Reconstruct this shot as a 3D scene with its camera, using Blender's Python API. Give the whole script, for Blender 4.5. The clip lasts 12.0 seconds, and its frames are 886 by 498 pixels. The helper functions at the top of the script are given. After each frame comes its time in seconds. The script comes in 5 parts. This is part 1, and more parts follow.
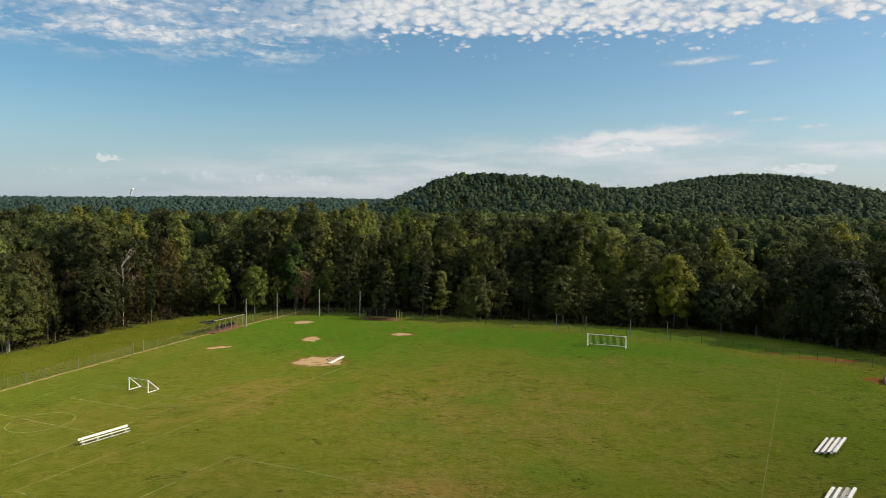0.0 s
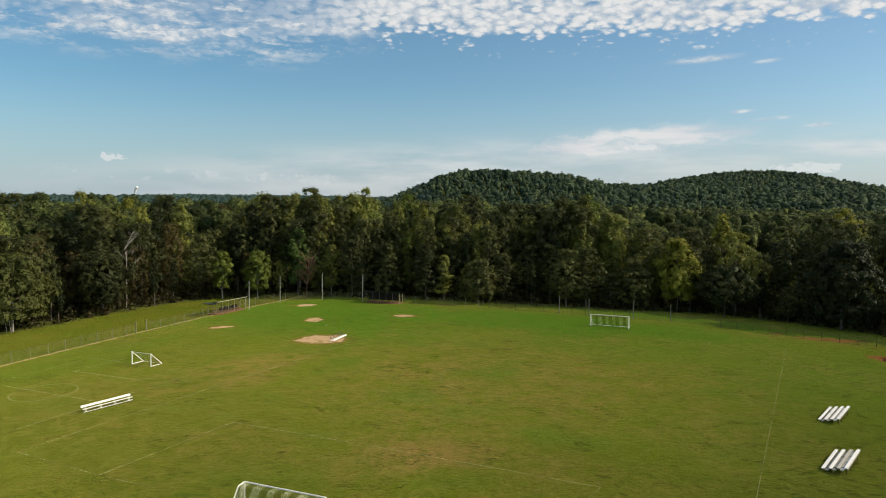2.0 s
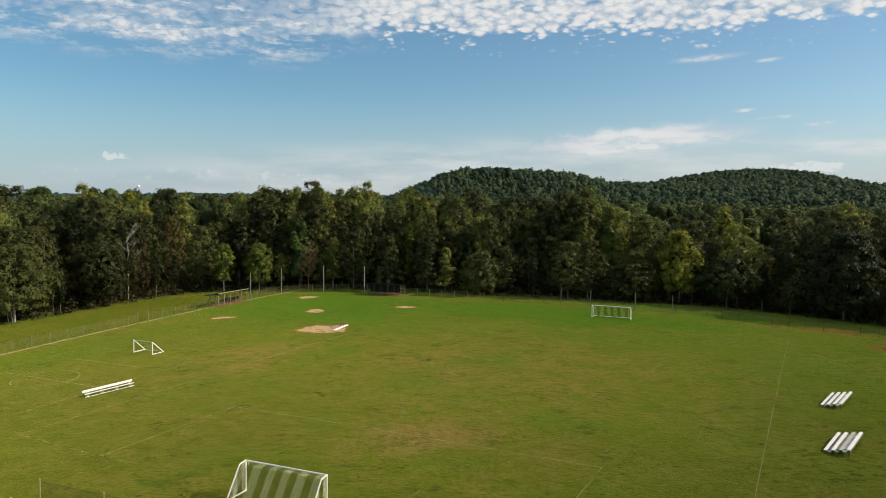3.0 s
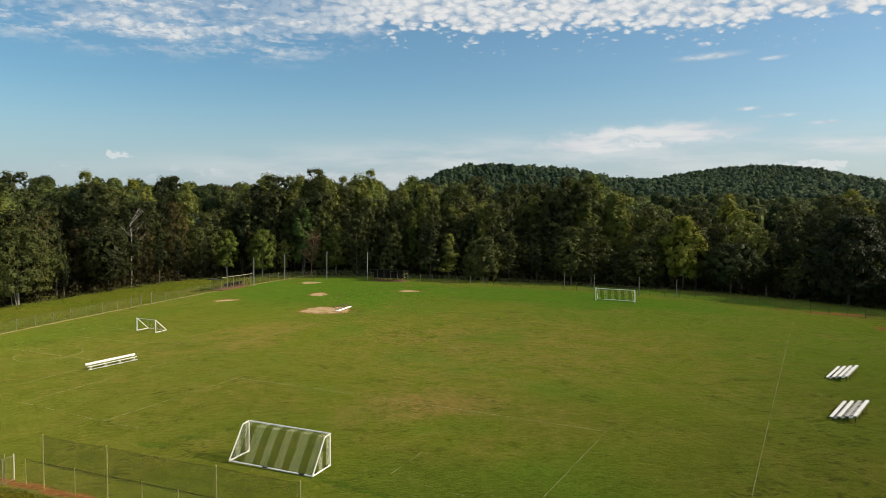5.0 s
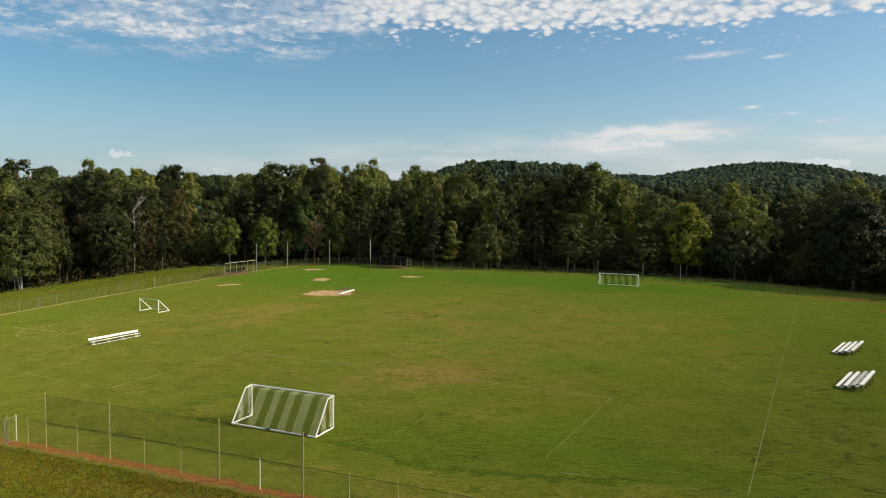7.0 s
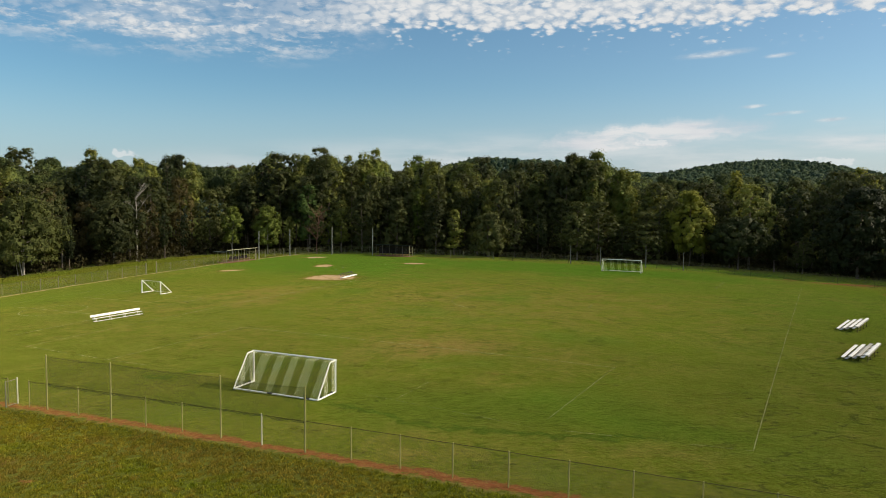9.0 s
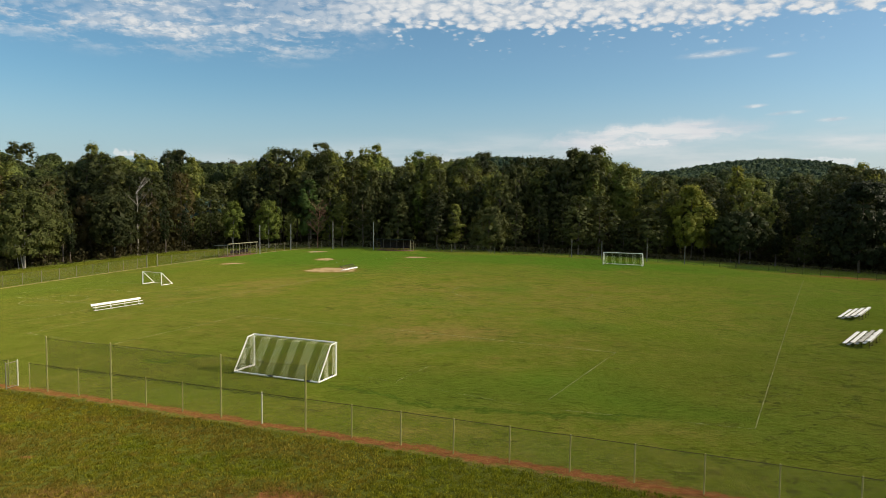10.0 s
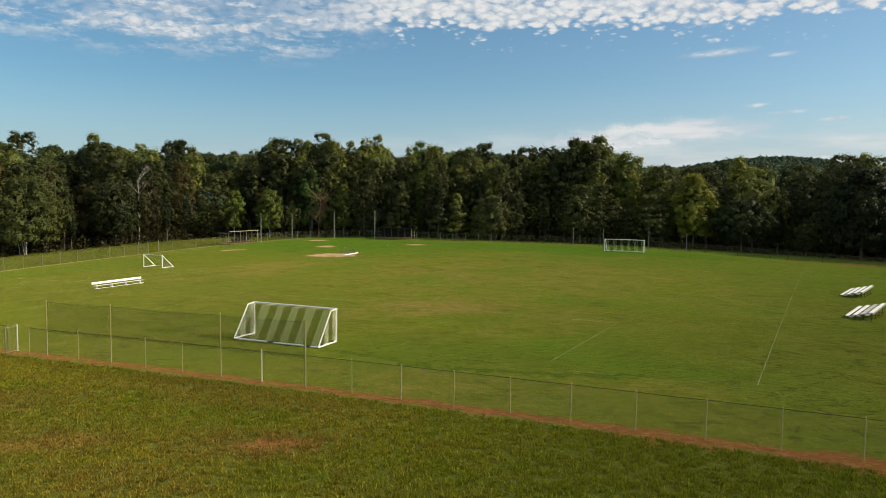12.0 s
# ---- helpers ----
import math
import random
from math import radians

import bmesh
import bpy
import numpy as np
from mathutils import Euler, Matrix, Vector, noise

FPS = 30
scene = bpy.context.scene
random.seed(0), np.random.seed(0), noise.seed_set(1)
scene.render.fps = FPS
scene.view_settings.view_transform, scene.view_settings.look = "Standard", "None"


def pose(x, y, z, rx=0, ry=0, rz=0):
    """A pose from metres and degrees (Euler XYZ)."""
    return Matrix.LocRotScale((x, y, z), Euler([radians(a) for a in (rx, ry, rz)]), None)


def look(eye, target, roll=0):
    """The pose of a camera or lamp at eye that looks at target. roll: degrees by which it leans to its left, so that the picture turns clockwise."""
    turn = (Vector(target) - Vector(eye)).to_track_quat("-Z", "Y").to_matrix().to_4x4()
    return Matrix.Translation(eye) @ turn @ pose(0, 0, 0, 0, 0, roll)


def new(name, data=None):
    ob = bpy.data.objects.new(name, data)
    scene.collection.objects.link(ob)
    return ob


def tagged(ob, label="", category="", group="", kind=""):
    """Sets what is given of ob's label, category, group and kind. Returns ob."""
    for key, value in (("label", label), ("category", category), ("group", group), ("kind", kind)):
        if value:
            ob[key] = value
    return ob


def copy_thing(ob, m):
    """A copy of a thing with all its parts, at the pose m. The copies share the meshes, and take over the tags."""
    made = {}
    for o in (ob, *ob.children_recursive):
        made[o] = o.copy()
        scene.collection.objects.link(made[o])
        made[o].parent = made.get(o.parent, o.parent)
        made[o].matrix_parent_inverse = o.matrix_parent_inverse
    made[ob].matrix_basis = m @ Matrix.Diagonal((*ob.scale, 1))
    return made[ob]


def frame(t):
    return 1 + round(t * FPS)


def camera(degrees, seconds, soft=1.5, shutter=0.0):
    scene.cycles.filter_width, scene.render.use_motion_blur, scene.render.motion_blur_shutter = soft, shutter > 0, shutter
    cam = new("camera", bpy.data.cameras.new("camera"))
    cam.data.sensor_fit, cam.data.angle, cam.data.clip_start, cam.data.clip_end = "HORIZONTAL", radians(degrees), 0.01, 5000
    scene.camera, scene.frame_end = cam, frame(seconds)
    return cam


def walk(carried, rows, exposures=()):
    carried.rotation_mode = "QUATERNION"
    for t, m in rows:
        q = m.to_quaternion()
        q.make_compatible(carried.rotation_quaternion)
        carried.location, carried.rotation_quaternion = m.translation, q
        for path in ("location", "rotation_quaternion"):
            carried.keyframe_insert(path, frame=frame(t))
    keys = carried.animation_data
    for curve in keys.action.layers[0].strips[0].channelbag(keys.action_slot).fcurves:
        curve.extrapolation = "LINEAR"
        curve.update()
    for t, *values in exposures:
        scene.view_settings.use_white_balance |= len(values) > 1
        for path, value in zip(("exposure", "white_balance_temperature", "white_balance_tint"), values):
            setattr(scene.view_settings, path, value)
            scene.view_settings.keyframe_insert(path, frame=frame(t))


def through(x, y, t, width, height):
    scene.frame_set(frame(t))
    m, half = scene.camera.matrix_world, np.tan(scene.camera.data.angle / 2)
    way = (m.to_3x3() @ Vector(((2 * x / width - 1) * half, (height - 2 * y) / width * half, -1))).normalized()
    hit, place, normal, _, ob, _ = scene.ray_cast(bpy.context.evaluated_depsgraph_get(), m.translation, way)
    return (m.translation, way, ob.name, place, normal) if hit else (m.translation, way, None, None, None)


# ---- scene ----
cam = camera(64.70, 12.0, soft=0.45)
# seconds, eye, yaw, pitch, roll: a drone sinking almost straight down
ROWS = [
    (0, 0.000, 0.000, 27.797, 1.830, -3.553, 0.759),
    (0.5, 0.079, -0.056, 26.836, 1.905, -3.569, 0.755),
    (1, 0.140, -0.097, 25.913, 1.977, -3.591, 0.751),
    (1.5, 0.183, -0.124, 25.023, 2.047, -3.618, 0.746),
    (2, 0.212, -0.140, 24.164, 2.115, -3.648, 0.742),
    (2.5, 0.230, -0.145, 23.333, 2.181, -3.681, 0.737),
    (3, 0.238, -0.142, 22.527, 2.245, -3.715, 0.732),
    (3.5, 0.238, -0.131, 21.743, 2.308, -3.748, 0.727),
    (4, 0.233, -0.115, 20.979, 2.368, -3.781, 0.722),
    (4.5, 0.224, -0.093, 20.233, 2.428, -3.813, 0.717),
    (5, 0.212, -0.068, 19.503, 2.486, -3.842, 0.712),
    (5.5, 0.199, -0.041, 18.787, 2.543, -3.868, 0.708),
    (6, 0.186, -0.012, 18.085, 2.598, -3.892, 0.703),
    (6.5, 0.175, 0.017, 17.393, 2.652, -3.913, 0.698),
    (7, 0.166, 0.046, 16.712, 2.704, -3.931, 0.694),
    (7.5, 0.159, 0.074, 16.041, 2.755, -3.946, 0.689),
    (8, 0.157, 0.100, 15.379, 2.804, -3.959, 0.685),
    (8.5, 0.158, 0.123, 14.725, 2.851, -3.970, 0.682),
    (9, 0.165, 0.144, 14.079, 2.896, -3.980, 0.678),
    (9.5, 0.175, 0.161, 13.442, 2.939, -3.989, 0.676),
    (10, 0.191, 0.174, 12.812, 2.980, -3.998, 0.674),
    (10.5, 0.211, 0.184, 12.192, 3.017, -4.008, 0.672),
    (11, 0.236, 0.189, 11.581, 3.052, -4.021, 0.671),
    (11.5, 0.264, 0.190, 10.980, 3.083, -4.038, 0.672),
    (12, 0.296, 0.187, 10.390, 3.111, -4.061, 0.673),
]
walk(cam, [(t, pose(x, y, z, 90 + pitch, 0, yaw) @ pose(0, 0, 0, 0, 0, roll)) for t, x, y, z, yaw, pitch, roll in ROWS],
     [(0, 0.05), (12, 0.05)])

# ---- daylight ----
SUN_AZ, SUN_EL = 85.0, 34.0   # degrees, from +y towards +x
sun_way = Vector((math.sin(radians(SUN_AZ)) * math.cos(radians(SUN_EL)), math.cos(radians(SUN_AZ)) * math.cos(radians(SUN_EL)), math.sin(radians(SUN_EL))))
sun = new("sun", bpy.data.lights.new("sun", "SUN"))
sun.data.energy, sun.data.angle, sun.data.color = 4.6, radians(1.6), (1.0, 0.87, 0.67)
sun.matrix_world = look(sun_way * 100, (0, 0, 0))


class Net:
    """Short hand for building node trees."""

    def __init__(self, tree):
        self.t = tree
        tree.nodes.clear()

    def n(self, node_type, ins=None, **props):
        node = self.t.nodes.new("ShaderNode" + node_type)
        for k, v in props.items():
            if k == "op":
                node.operation = v
            elif k == "blend":
                node.blend_type = v
            elif k == "data":
                node.data_type = v
            elif k == "kind":
                node.vector_type = v
            elif k == "sky":
                node.sky_type = v
            elif k == "name":
                node.attribute_name = v
            elif k == "clamp":
                node.use_clamp = v
            elif k == "feature":
                node.feature = v
        for k, v in (ins or {}).items():
            sock = node.inputs[k]
            if isinstance(v, bpy.types.NodeSocket):
                self.t.links.new(v, sock)
            else:
                sock.default_value = v
        return node

    def math(self, op, a, b=0.0, c=0.0, clamp=False):
        return self.n("Math", {0: a, 1: b, 2: c}, op=op, clamp=clamp).outputs[0]

    def ramp(self, v, lo, hi, to0=0.0, to1=1.0):
        node = self.n("MapRange", {"Value": v, "From Min": lo, "From Max": hi, "To Min": to0, "To Max": to1})
        node.interpolation_type = "SMOOTHSTEP"
        return node.outputs[0]

    def mix(self, f, a, b, blend="MIX"):
        node = self.n("Mix", data="RGBA", blend=blend)
        for k, v in ((0, f), (6, a), (7, b)):
            if isinstance(v, bpy.types.NodeSocket):
                self.t.links.new(v, node.inputs[k])
            else:
                node.inputs[k].default_value = (*v, 1) if k and len(v) == 3 else v
        return node.outputs[2]

    def noise(self, vec, scale, detail=3.0, rough=0.55, distort=0.0):
        return self.n("TexNoise", {"Vector": vec, "Scale": scale, "Detail": detail, "Roughness": rough, "Distortion": distort}).outputs[0]

    def blob(self, vec, x, y, rx, ry, turn=0.0, soft=0.2):
        """1 inside an ellipse on the ground, 0 outside."""
        m = self.n("Mapping", {"Vector": vec, "Location": (x, y, 0), "Rotation": (0, 0, radians(turn)), "Scale": (rx, ry, 1e6)}, kind="TEXTURE")
        d = self.n("VectorMath", {0: m.outputs[0]}, op="LENGTH").outputs["Value"]
        return self.ramp(d, 1 + soft, 1 - soft)


# sky: clear blue with a sheet of broken altocumulus overhead and thin cloud towards the horizon
world = bpy.data.worlds.new("world")
scene.world = world
world.use_nodes = True
w = Net(world.node_tree)
sky = w.n("TexSky", sky="NISHITA")
sky.sun_disc, sky.sun_elevation, sky.sun_rotation = False, radians(SUN_EL), radians(SUN_AZ)
sky.altitude, sky.air_density, sky.dust_density, sky.ozone_density = 200, 1.0, 0.6, 1.6
way = w.n("TexCoord").outputs["Generated"]
sep = w.n("SeparateXYZ", {0: way})
wx, wy, wz = sep.outputs
zc = w.math("MAXIMUM", wz, 0.02)
flat = w.n("CombineXYZ", {0: w.math("DIVIDE", wx, zc), 1: w.math("DIVIDE", wy, zc), 2: 0.0}).outputs[0]
az = w.math("ARCTAN2", wx, wy)
ang = w.n("CombineXYZ", {0: az, 1: wz, 2: 0.0}).outputs[0]
puffy = w.n("Mapping", {"Vector": ang, "Rotation": (0, 0, radians(-4)), "Scale": (1.0, 2.1, 1.0)}).outputs[0]
warp = w.n("VectorMath", {0: puffy, 1: w.n("VectorMath", {0: w.n("TexNoise", {"Vector": puffy, "Scale": 30.0, "Detail": 5.0, "Roughness": 0.65}).outputs[1], 3: 0.026}, op="SCALE").outputs[0]}, op="ADD").outputs[0]
cells = w.n("TexVoronoi", {"Vector": warp, "Scale": 66.0, "Smoothness": 0.45, "Randomness": 1.0}, feature="SMOOTH_F1").outputs["Distance"]
fine = w.noise(warp, 80.0, 6.0, 0.62)
holes = w.noise(puffy, 17.0, 4.0, 0.55)
streaky = w.n("Mapping", {"Vector": ang, "Rotation": (0, 0, radians(-12)), "Scale": (7.0, 30.0, 1.0)}).outputs[0]
streak_n = w.noise(streaky, 2.2, 6.0, 0.62, 0.4)
broad = w.noise(ang, 7.0, 3.0, 0.5)
left = w.ramp(az, -0.1, -0.3)
edge = w.math("ADD", wz, w.math("ADD", w.math("MULTIPLY", w.math("SUBTRACT", broad, 0.5), 0.03), w.math("ADD", w.math("MULTIPLY", left, 0.014), w.math("MULTIPLY", w.ramp(az, -0.12, 0.1), 0.002))))
cover = w.ramp(edge, 0.217, 0.249)
body = w.math("ADD", w.math("MULTIPLY", w.math("SUBTRACT", 0.55, cells), 1.25), w.math("ADD", w.math("MULTIPLY", w.math("SUBTRACT", fine, 0.5), 0.6), w.math("MULTIPLY", w.math("SUBTRACT", holes, 0.5), 1.5)))
alto = w.ramp(w.math("ADD", body, w.math("MULTIPLY", cover, 1.0)), 0.34, 0.98)
alto = w.math("MULTIPLY", alto, w.ramp(edge, 0.19, 0.225))
thin = w.math("MULTIPLY", w.math("MULTIPLY", w.ramp(w.math("ADD", streak_n, w.math("MULTIPLY", w.math("SUBTRACT", fine, 0.5), 0.35)), 0.42, 0.66), w.ramp(edge, 0.185, 0.225)), left)
alto = w.math("MAXIMUM", w.math("MULTIPLY", alto, w.math("SUBTRACT", 1.0, w.math("MULTIPLY", left, 0.7))), w.math("MULTIPLY", thin, 0.8))
# low veil and wisps
streak = w.n("Mapping", {"Vector": ang, "Rotation": (0, 0, radians(-2)), "Scale": (4.0, 22.0, 1.0)}).outputs[0]
veil_n = w.noise(streak, 1.5, 5.0, 0.55)
torn = w.n("VectorMath", {0: w.n("VectorMath", {0: w.n("TexNoise", {"Vector": ang, "Scale": 26.0, "Detail": 5.0, "Roughness": 0.65}).outputs[1], 1: (0.5, 0.5, 0.5)}, op="SUBTRACT").outputs[0], 1: (0.11, 0.022, 0.0)}, op="MULTIPLY").outputs[0]
torn = w.n("VectorMath", {0: ang, 1: torn}, op="ADD").outputs[0]
sheet = w.math("MAXIMUM", w.blob(torn, -0.43, 0.214, 0.105, 0.011, -1, 0.7), w.math("MAXIMUM", w.blob(torn, -0.50, 0.247, 0.10, 0.016, -6, 0.8), w.blob(torn, -0.24, 0.236, 0.09, 0.007, -3, 0.8)))
alto = w.math("MAXIMUM", alto, w.math("MULTIPLY", sheet, w.ramp(w.math("ADD", streak_n, w.math("MULTIPLY", w.math("SUBTRACT", fine, 0.5), 0.4)), 0.34, 0.58, 0.15, 0.95)))
bank = w.blob(torn, 0.225, 0.090, 0.135, 0.016, 5, 0.36)
bank2 = w.blob(ang, 0.02, 0.052, 0.42, 0.032, 3, 0.8)
bank3 = w.blob(ang, 0.52, 0.075, 0.2, 0.010, -2, 0.8)
low = w.math("MAXIMUM", w.math("MULTIPLY", bank, w.math("MULTIPLY", w.ramp(veil_n, 0.2, 0.5, 0.35, 1.0), w.ramp(streak_n, 0.36, 0.58, 0.45, 1.0))), w.math("MULTIPLY", w.ramp(veil_n, 0.3, 0.62), w.math("MAXIMUM", w.math("MULTIPLY", bank2, 0.6), w.math("MULTIPLY", bank3, 0.75))))
wisp = None
for bx, bz, bw, bh in ((0.312, 0.1925, 0.034, 0.0036), (0.388, 0.186, 0.013, 0.0022), (0.40, 0.115, 0.018, 0.002), (0.45, 0.105, 0.014, 0.002), (0.36, 0.125, 0.012, 0.002)):
    b = w.blob(ang, bx, bz, bw, bh, 3, 0.8)
    wisp = b if wisp is None else w.math("MAXIMUM", wisp, b)
wisp = w.math("MULTIPLY", wisp, w.ramp(w.noise(streak, 6.0, 5.0, 0.6), 0.3, 0.6, 0.2, 0.9))
# small fair-weather heaps near the horizon
heap_c = w.n("Mapping", {"Vector": ang, "Scale": (26.0, 46.0, 1.0)}).outputs[0]
heap_n = w.noise(heap_c, 1.3, 5.0, 0.6)
heap_f = w.noise(heap_c, 3.4, 5.0, 0.62)
heaps = w.math("MULTIPLY", w.ramp(heap_n, 0.57, 0.66), w.math("MULTIPLY", w.ramp(wz, 0.024, 0.032), w.ramp(wz, 0.05, 0.036)))
heaps = w.math("MULTIPLY", heaps, 0.45)
for hx, hz, hw, hh in ((-0.481, 0.0545, 0.016, 0.0048), (0.452, 0.0525, 0.04, 0.007), (0.241, 0.0835, 0.016, 0.0042), (-0.21, 0.0335, 0.026, 0.007), (-0.36, 0.036, 0.012, 0.004), (-0.29, 0.034, 0.01, 0.005)):
    shape = w.blob(torn, hx, hz, hw, hh, 0, 0.85)
    heaps = w.math("MAXIMUM", heaps, w.math("MULTIPLY", w.ramp(shape, 0.1, 0.55, 0.0, 0.5 if hz < 0.04 else 1.0), w.ramp(w.math("ADD", heap_f, w.math("MULTIPLY", shape, 0.3)), 0.5, 0.74)))
clouds = w.math("MAXIMUM", w.math("MULTIPLY", alto, 0.97), w.math("MAXIMUM", w.math("MULTIPLY", wisp, 0.75), w.math("MULTIPLY", heaps, 0.52)))
sunward = w.ramp(az, -0.6, 0.65)
blue = w.mix(1.0, sky.outputs[0], w.mix(sunward, (0.66, 0.93, 0.99), (0.80, 0.94, 0.95)), "MULTIPLY")
haze = w.ramp(wz, 0.17, -0.01, 0.0, 0.75)
blue = w.mix(haze, blue, w.mix(sunward, (3.75, 4.35, 5.15), (4.15, 4.45, 5.15)))
lit = w.mix(w.ramp(w.math("SUBTRACT", w.math("MULTIPLY", fine, 0.7), w.math("MULTIPLY", cells, 0.6)), -0.12, 0.24), (4.4, 5.0, 5.6), (7.0, 7.0, 6.9))
lit = w.mix(heaps, lit, (7.3, 7.25, 7.15))
shown = w.mix(clouds, w.mix(w.math("MULTIPLY", low, 0.85), blue, w.mix(w.ramp(veil_n, 0.3, 0.65), (5.6, 5.65, 6.05), (7.1, 6.95, 6.85))), lit)
w.t.links.new(w.n("Background", {"Color": shown, "Strength": 0.11}).outputs[0], w.n("OutputWorld").inputs[0])

# ---- materials ----


def material(name):
    m = bpy.data.materials.new(name)
    m.use_nodes = True
    return m, Net(m.node_tree)


def finish(net, colour, rough=0.6, metal=0.0, bump=None, bump_size=0.02, specular=0.4):
    ins = {"Base Color": colour if isinstance(colour, bpy.types.NodeSocket) else (*colour, 1), "Roughness": rough, "Metallic": metal, "Specular IOR Level": specular}
    if bump is not None:
        ins["Normal"] = net.n("Bump", {"Height": bump, "Strength": 0.6, "Distance": bump_size}).outputs[0]
    p = net.n("BsdfPrincipled", ins)
    net.t.links.new(p.outputs[0], net.n("OutputMaterial").inputs[0])


def plain(name, colour, rough=0.5, metal=0.0, dirt=0.25, scale=3.0, bump_size=0.004, specular=0.4):
    """A painted, metal or wooden surface with stains and fine grain."""
    m, k = material(name)
    p = k.n("TexCoord").outputs["Object"]
    big, small = k.noise(p, scale, 4.0), k.noise(p, scale * 14, 3.0)
    c = k.mix(k.ramp(big, 0.42, 0.75, 0.0, dirt), colour, tuple(v * 0.45 for v in colour))
    c = k.mix(k.math("MULTIPLY", small, dirt * 0.6), c, tuple(v * 0.6 for v in colour))
    finish(k, c, k.ramp(big, 0.3, 0.7, rough * 0.85, min(1, rough * 1.15)), metal, small, bump_size, specular)
    return m


def leaf_material(name, dark, light, accent, accent_amount=0.1, through=0.34, stand=False):
    """Leaves with a waxy sheen; in a stand of many trees each tree carries its own tint."""
    m, k = material(name)
    geo = k.n("NewGeometry")
    rnd = geo.outputs["Random Per Island"]
    pos = geo.outputs["Position"]
    tree = k.n("Attribute", name="tint").outputs["Fac"] if stand else k.n("ObjectInfo").outputs["Random"]
    patch = k.noise(pos, 0.02 if stand else 0.11, 2.0)
    f = k.math("ADD", k.math("MULTIPLY", rnd, 0.42), k.math("ADD", k.math("MULTIPLY", tree, 0.72), k.math("MULTIPLY", k.math("SUBTRACT", patch, 0.56), 0.9)), clamp=True)
    c = k.mix(f, dark, light)
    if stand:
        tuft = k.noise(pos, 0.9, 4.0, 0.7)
        # Hollows of the tuft relief darkened: shade between tufts put into the colour.
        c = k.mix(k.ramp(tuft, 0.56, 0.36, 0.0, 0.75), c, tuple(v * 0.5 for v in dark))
    c = k.mix(k.math("MULTIPLY", k.ramp(k.noise(pos, 0.6, 2.0), 0.55, 0.75), accent_amount), c, accent)
    d = k.n("BsdfPrincipled", {"Base Color": c, "Roughness": 0.55, "Specular IOR Level": 0.04 if stand else 0.08, **({"Normal": k.n("Bump", {"Height": tuft, "Strength": 1.0, "Distance": 1.6}).outputs[0]} if stand else {})})
    t = k.n("BsdfTranslucent", {"Color": k.mix(0.5, c, k.mix(1.0, c, (1.25, 1.2, 0.5), "MULTIPLY"))})
    s = k.n("MixShader", {0: through, 1: d.outputs[0], 2: t.outputs[0]})
    k.t.links.new(s.outputs[0], k.n("OutputMaterial").inputs[0])
    return m


leaf_poplar = leaf_material("poplar leaves", (0.078, 0.098, 0.030), (0.245, 0.264, 0.062), (0.30, 0.24, 0.055), 0.35)
leaf_oak = leaf_material("oak leaves", (0.034, 0.042, 0.017), (0.108, 0.120, 0.039), (0.14, 0.11, 0.04), 0.25)
leaf_pine = leaf_material("pine needles", (0.018, 0.026, 0.012), (0.048, 0.060, 0.022), (0.09, 0.08, 0.03), 0.15, 0.25)
leaf_rust = leaf_material("turning leaves", (0.062, 0.054, 0.022), (0.12, 0.10, 0.036), (0.14, 0.08, 0.03), 0.3)
leaf_bright = leaf_material("sunlit young leaves", (0.095, 0.135, 0.026), (0.195, 0.225, 0.044), (0.24, 0.21, 0.05), 0.25, 0.3)
leaf_edge = leaf_material("edge tree leaves", (0.042, 0.054, 0.019), (0.125, 0.140, 0.040), (0.2, 0.17, 0.05), 0.3)
leaf_green = leaf_material("fresh green leaves", (0.046, 0.080, 0.022), (0.100, 0.150, 0.036), (0.16, 0.17, 0.04), 0.2, 0.25)
leaf_yellow = leaf_material("yellowing leaves", (0.15, 0.17, 0.026), (0.29, 0.29, 0.050), (0.30, 0.25, 0.06), 0.3, 0.35)
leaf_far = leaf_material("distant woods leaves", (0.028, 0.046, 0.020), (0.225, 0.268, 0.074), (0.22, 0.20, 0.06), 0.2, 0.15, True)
# Bluish base colours: the haze of distance is put into these leaves.
leaf_hill_hazed = leaf_material("hazed hill woods leaves", (0.026, 0.056, 0.040), (0.120, 0.160, 0.074), (0.15, 0.14, 0.05), 0.25, 0.15, True)
leaf_ridge_hazed = leaf_material("hazed ridge woods leaves", (0.040, 0.078, 0.070), (0.080, 0.130, 0.098), (0.09, 0.12, 0.07), 0.2, 0.15, True)
bark = plain("grey bark", (0.16, 0.13, 0.10), 0.9, 0, 0.6, 2.0, 0.03)
bark_pale = plain("pale bark", (0.42, 0.38, 0.32), 0.85, 0, 0.4, 2.0, 0.02)
white_paint = plain("white powder coated steel", (0.88, 0.86, 0.76), 0.4, 0, 0.10, 2.0)
aluminium = plain("weathered aluminium", (0.74, 0.73, 0.69), 0.5, 0.0, 0.3, 2.5)
aluminium_dull = plain("dull aluminium", (0.40, 0.385, 0.34), 0.7, 0.0, 0.45, 2.5)
post_far = plain("weathered far posts", (0.25, 0.24, 0.15), 0.7, 0.0, 0.4, 3.0, specular=0.1)
# Two tones of one steel: sunlight on the backstop poles is in the lighter.
pole_darker = plain("darker steel pole", (0.17, 0.17, 0.15), 0.6, 0.0, 0.3, 3.0, specular=0.15)
pole_sunlit = plain("grey steel pole", (0.40, 0.40, 0.36), 0.6, 0.0, 0.3, 3.0, specular=0.2)
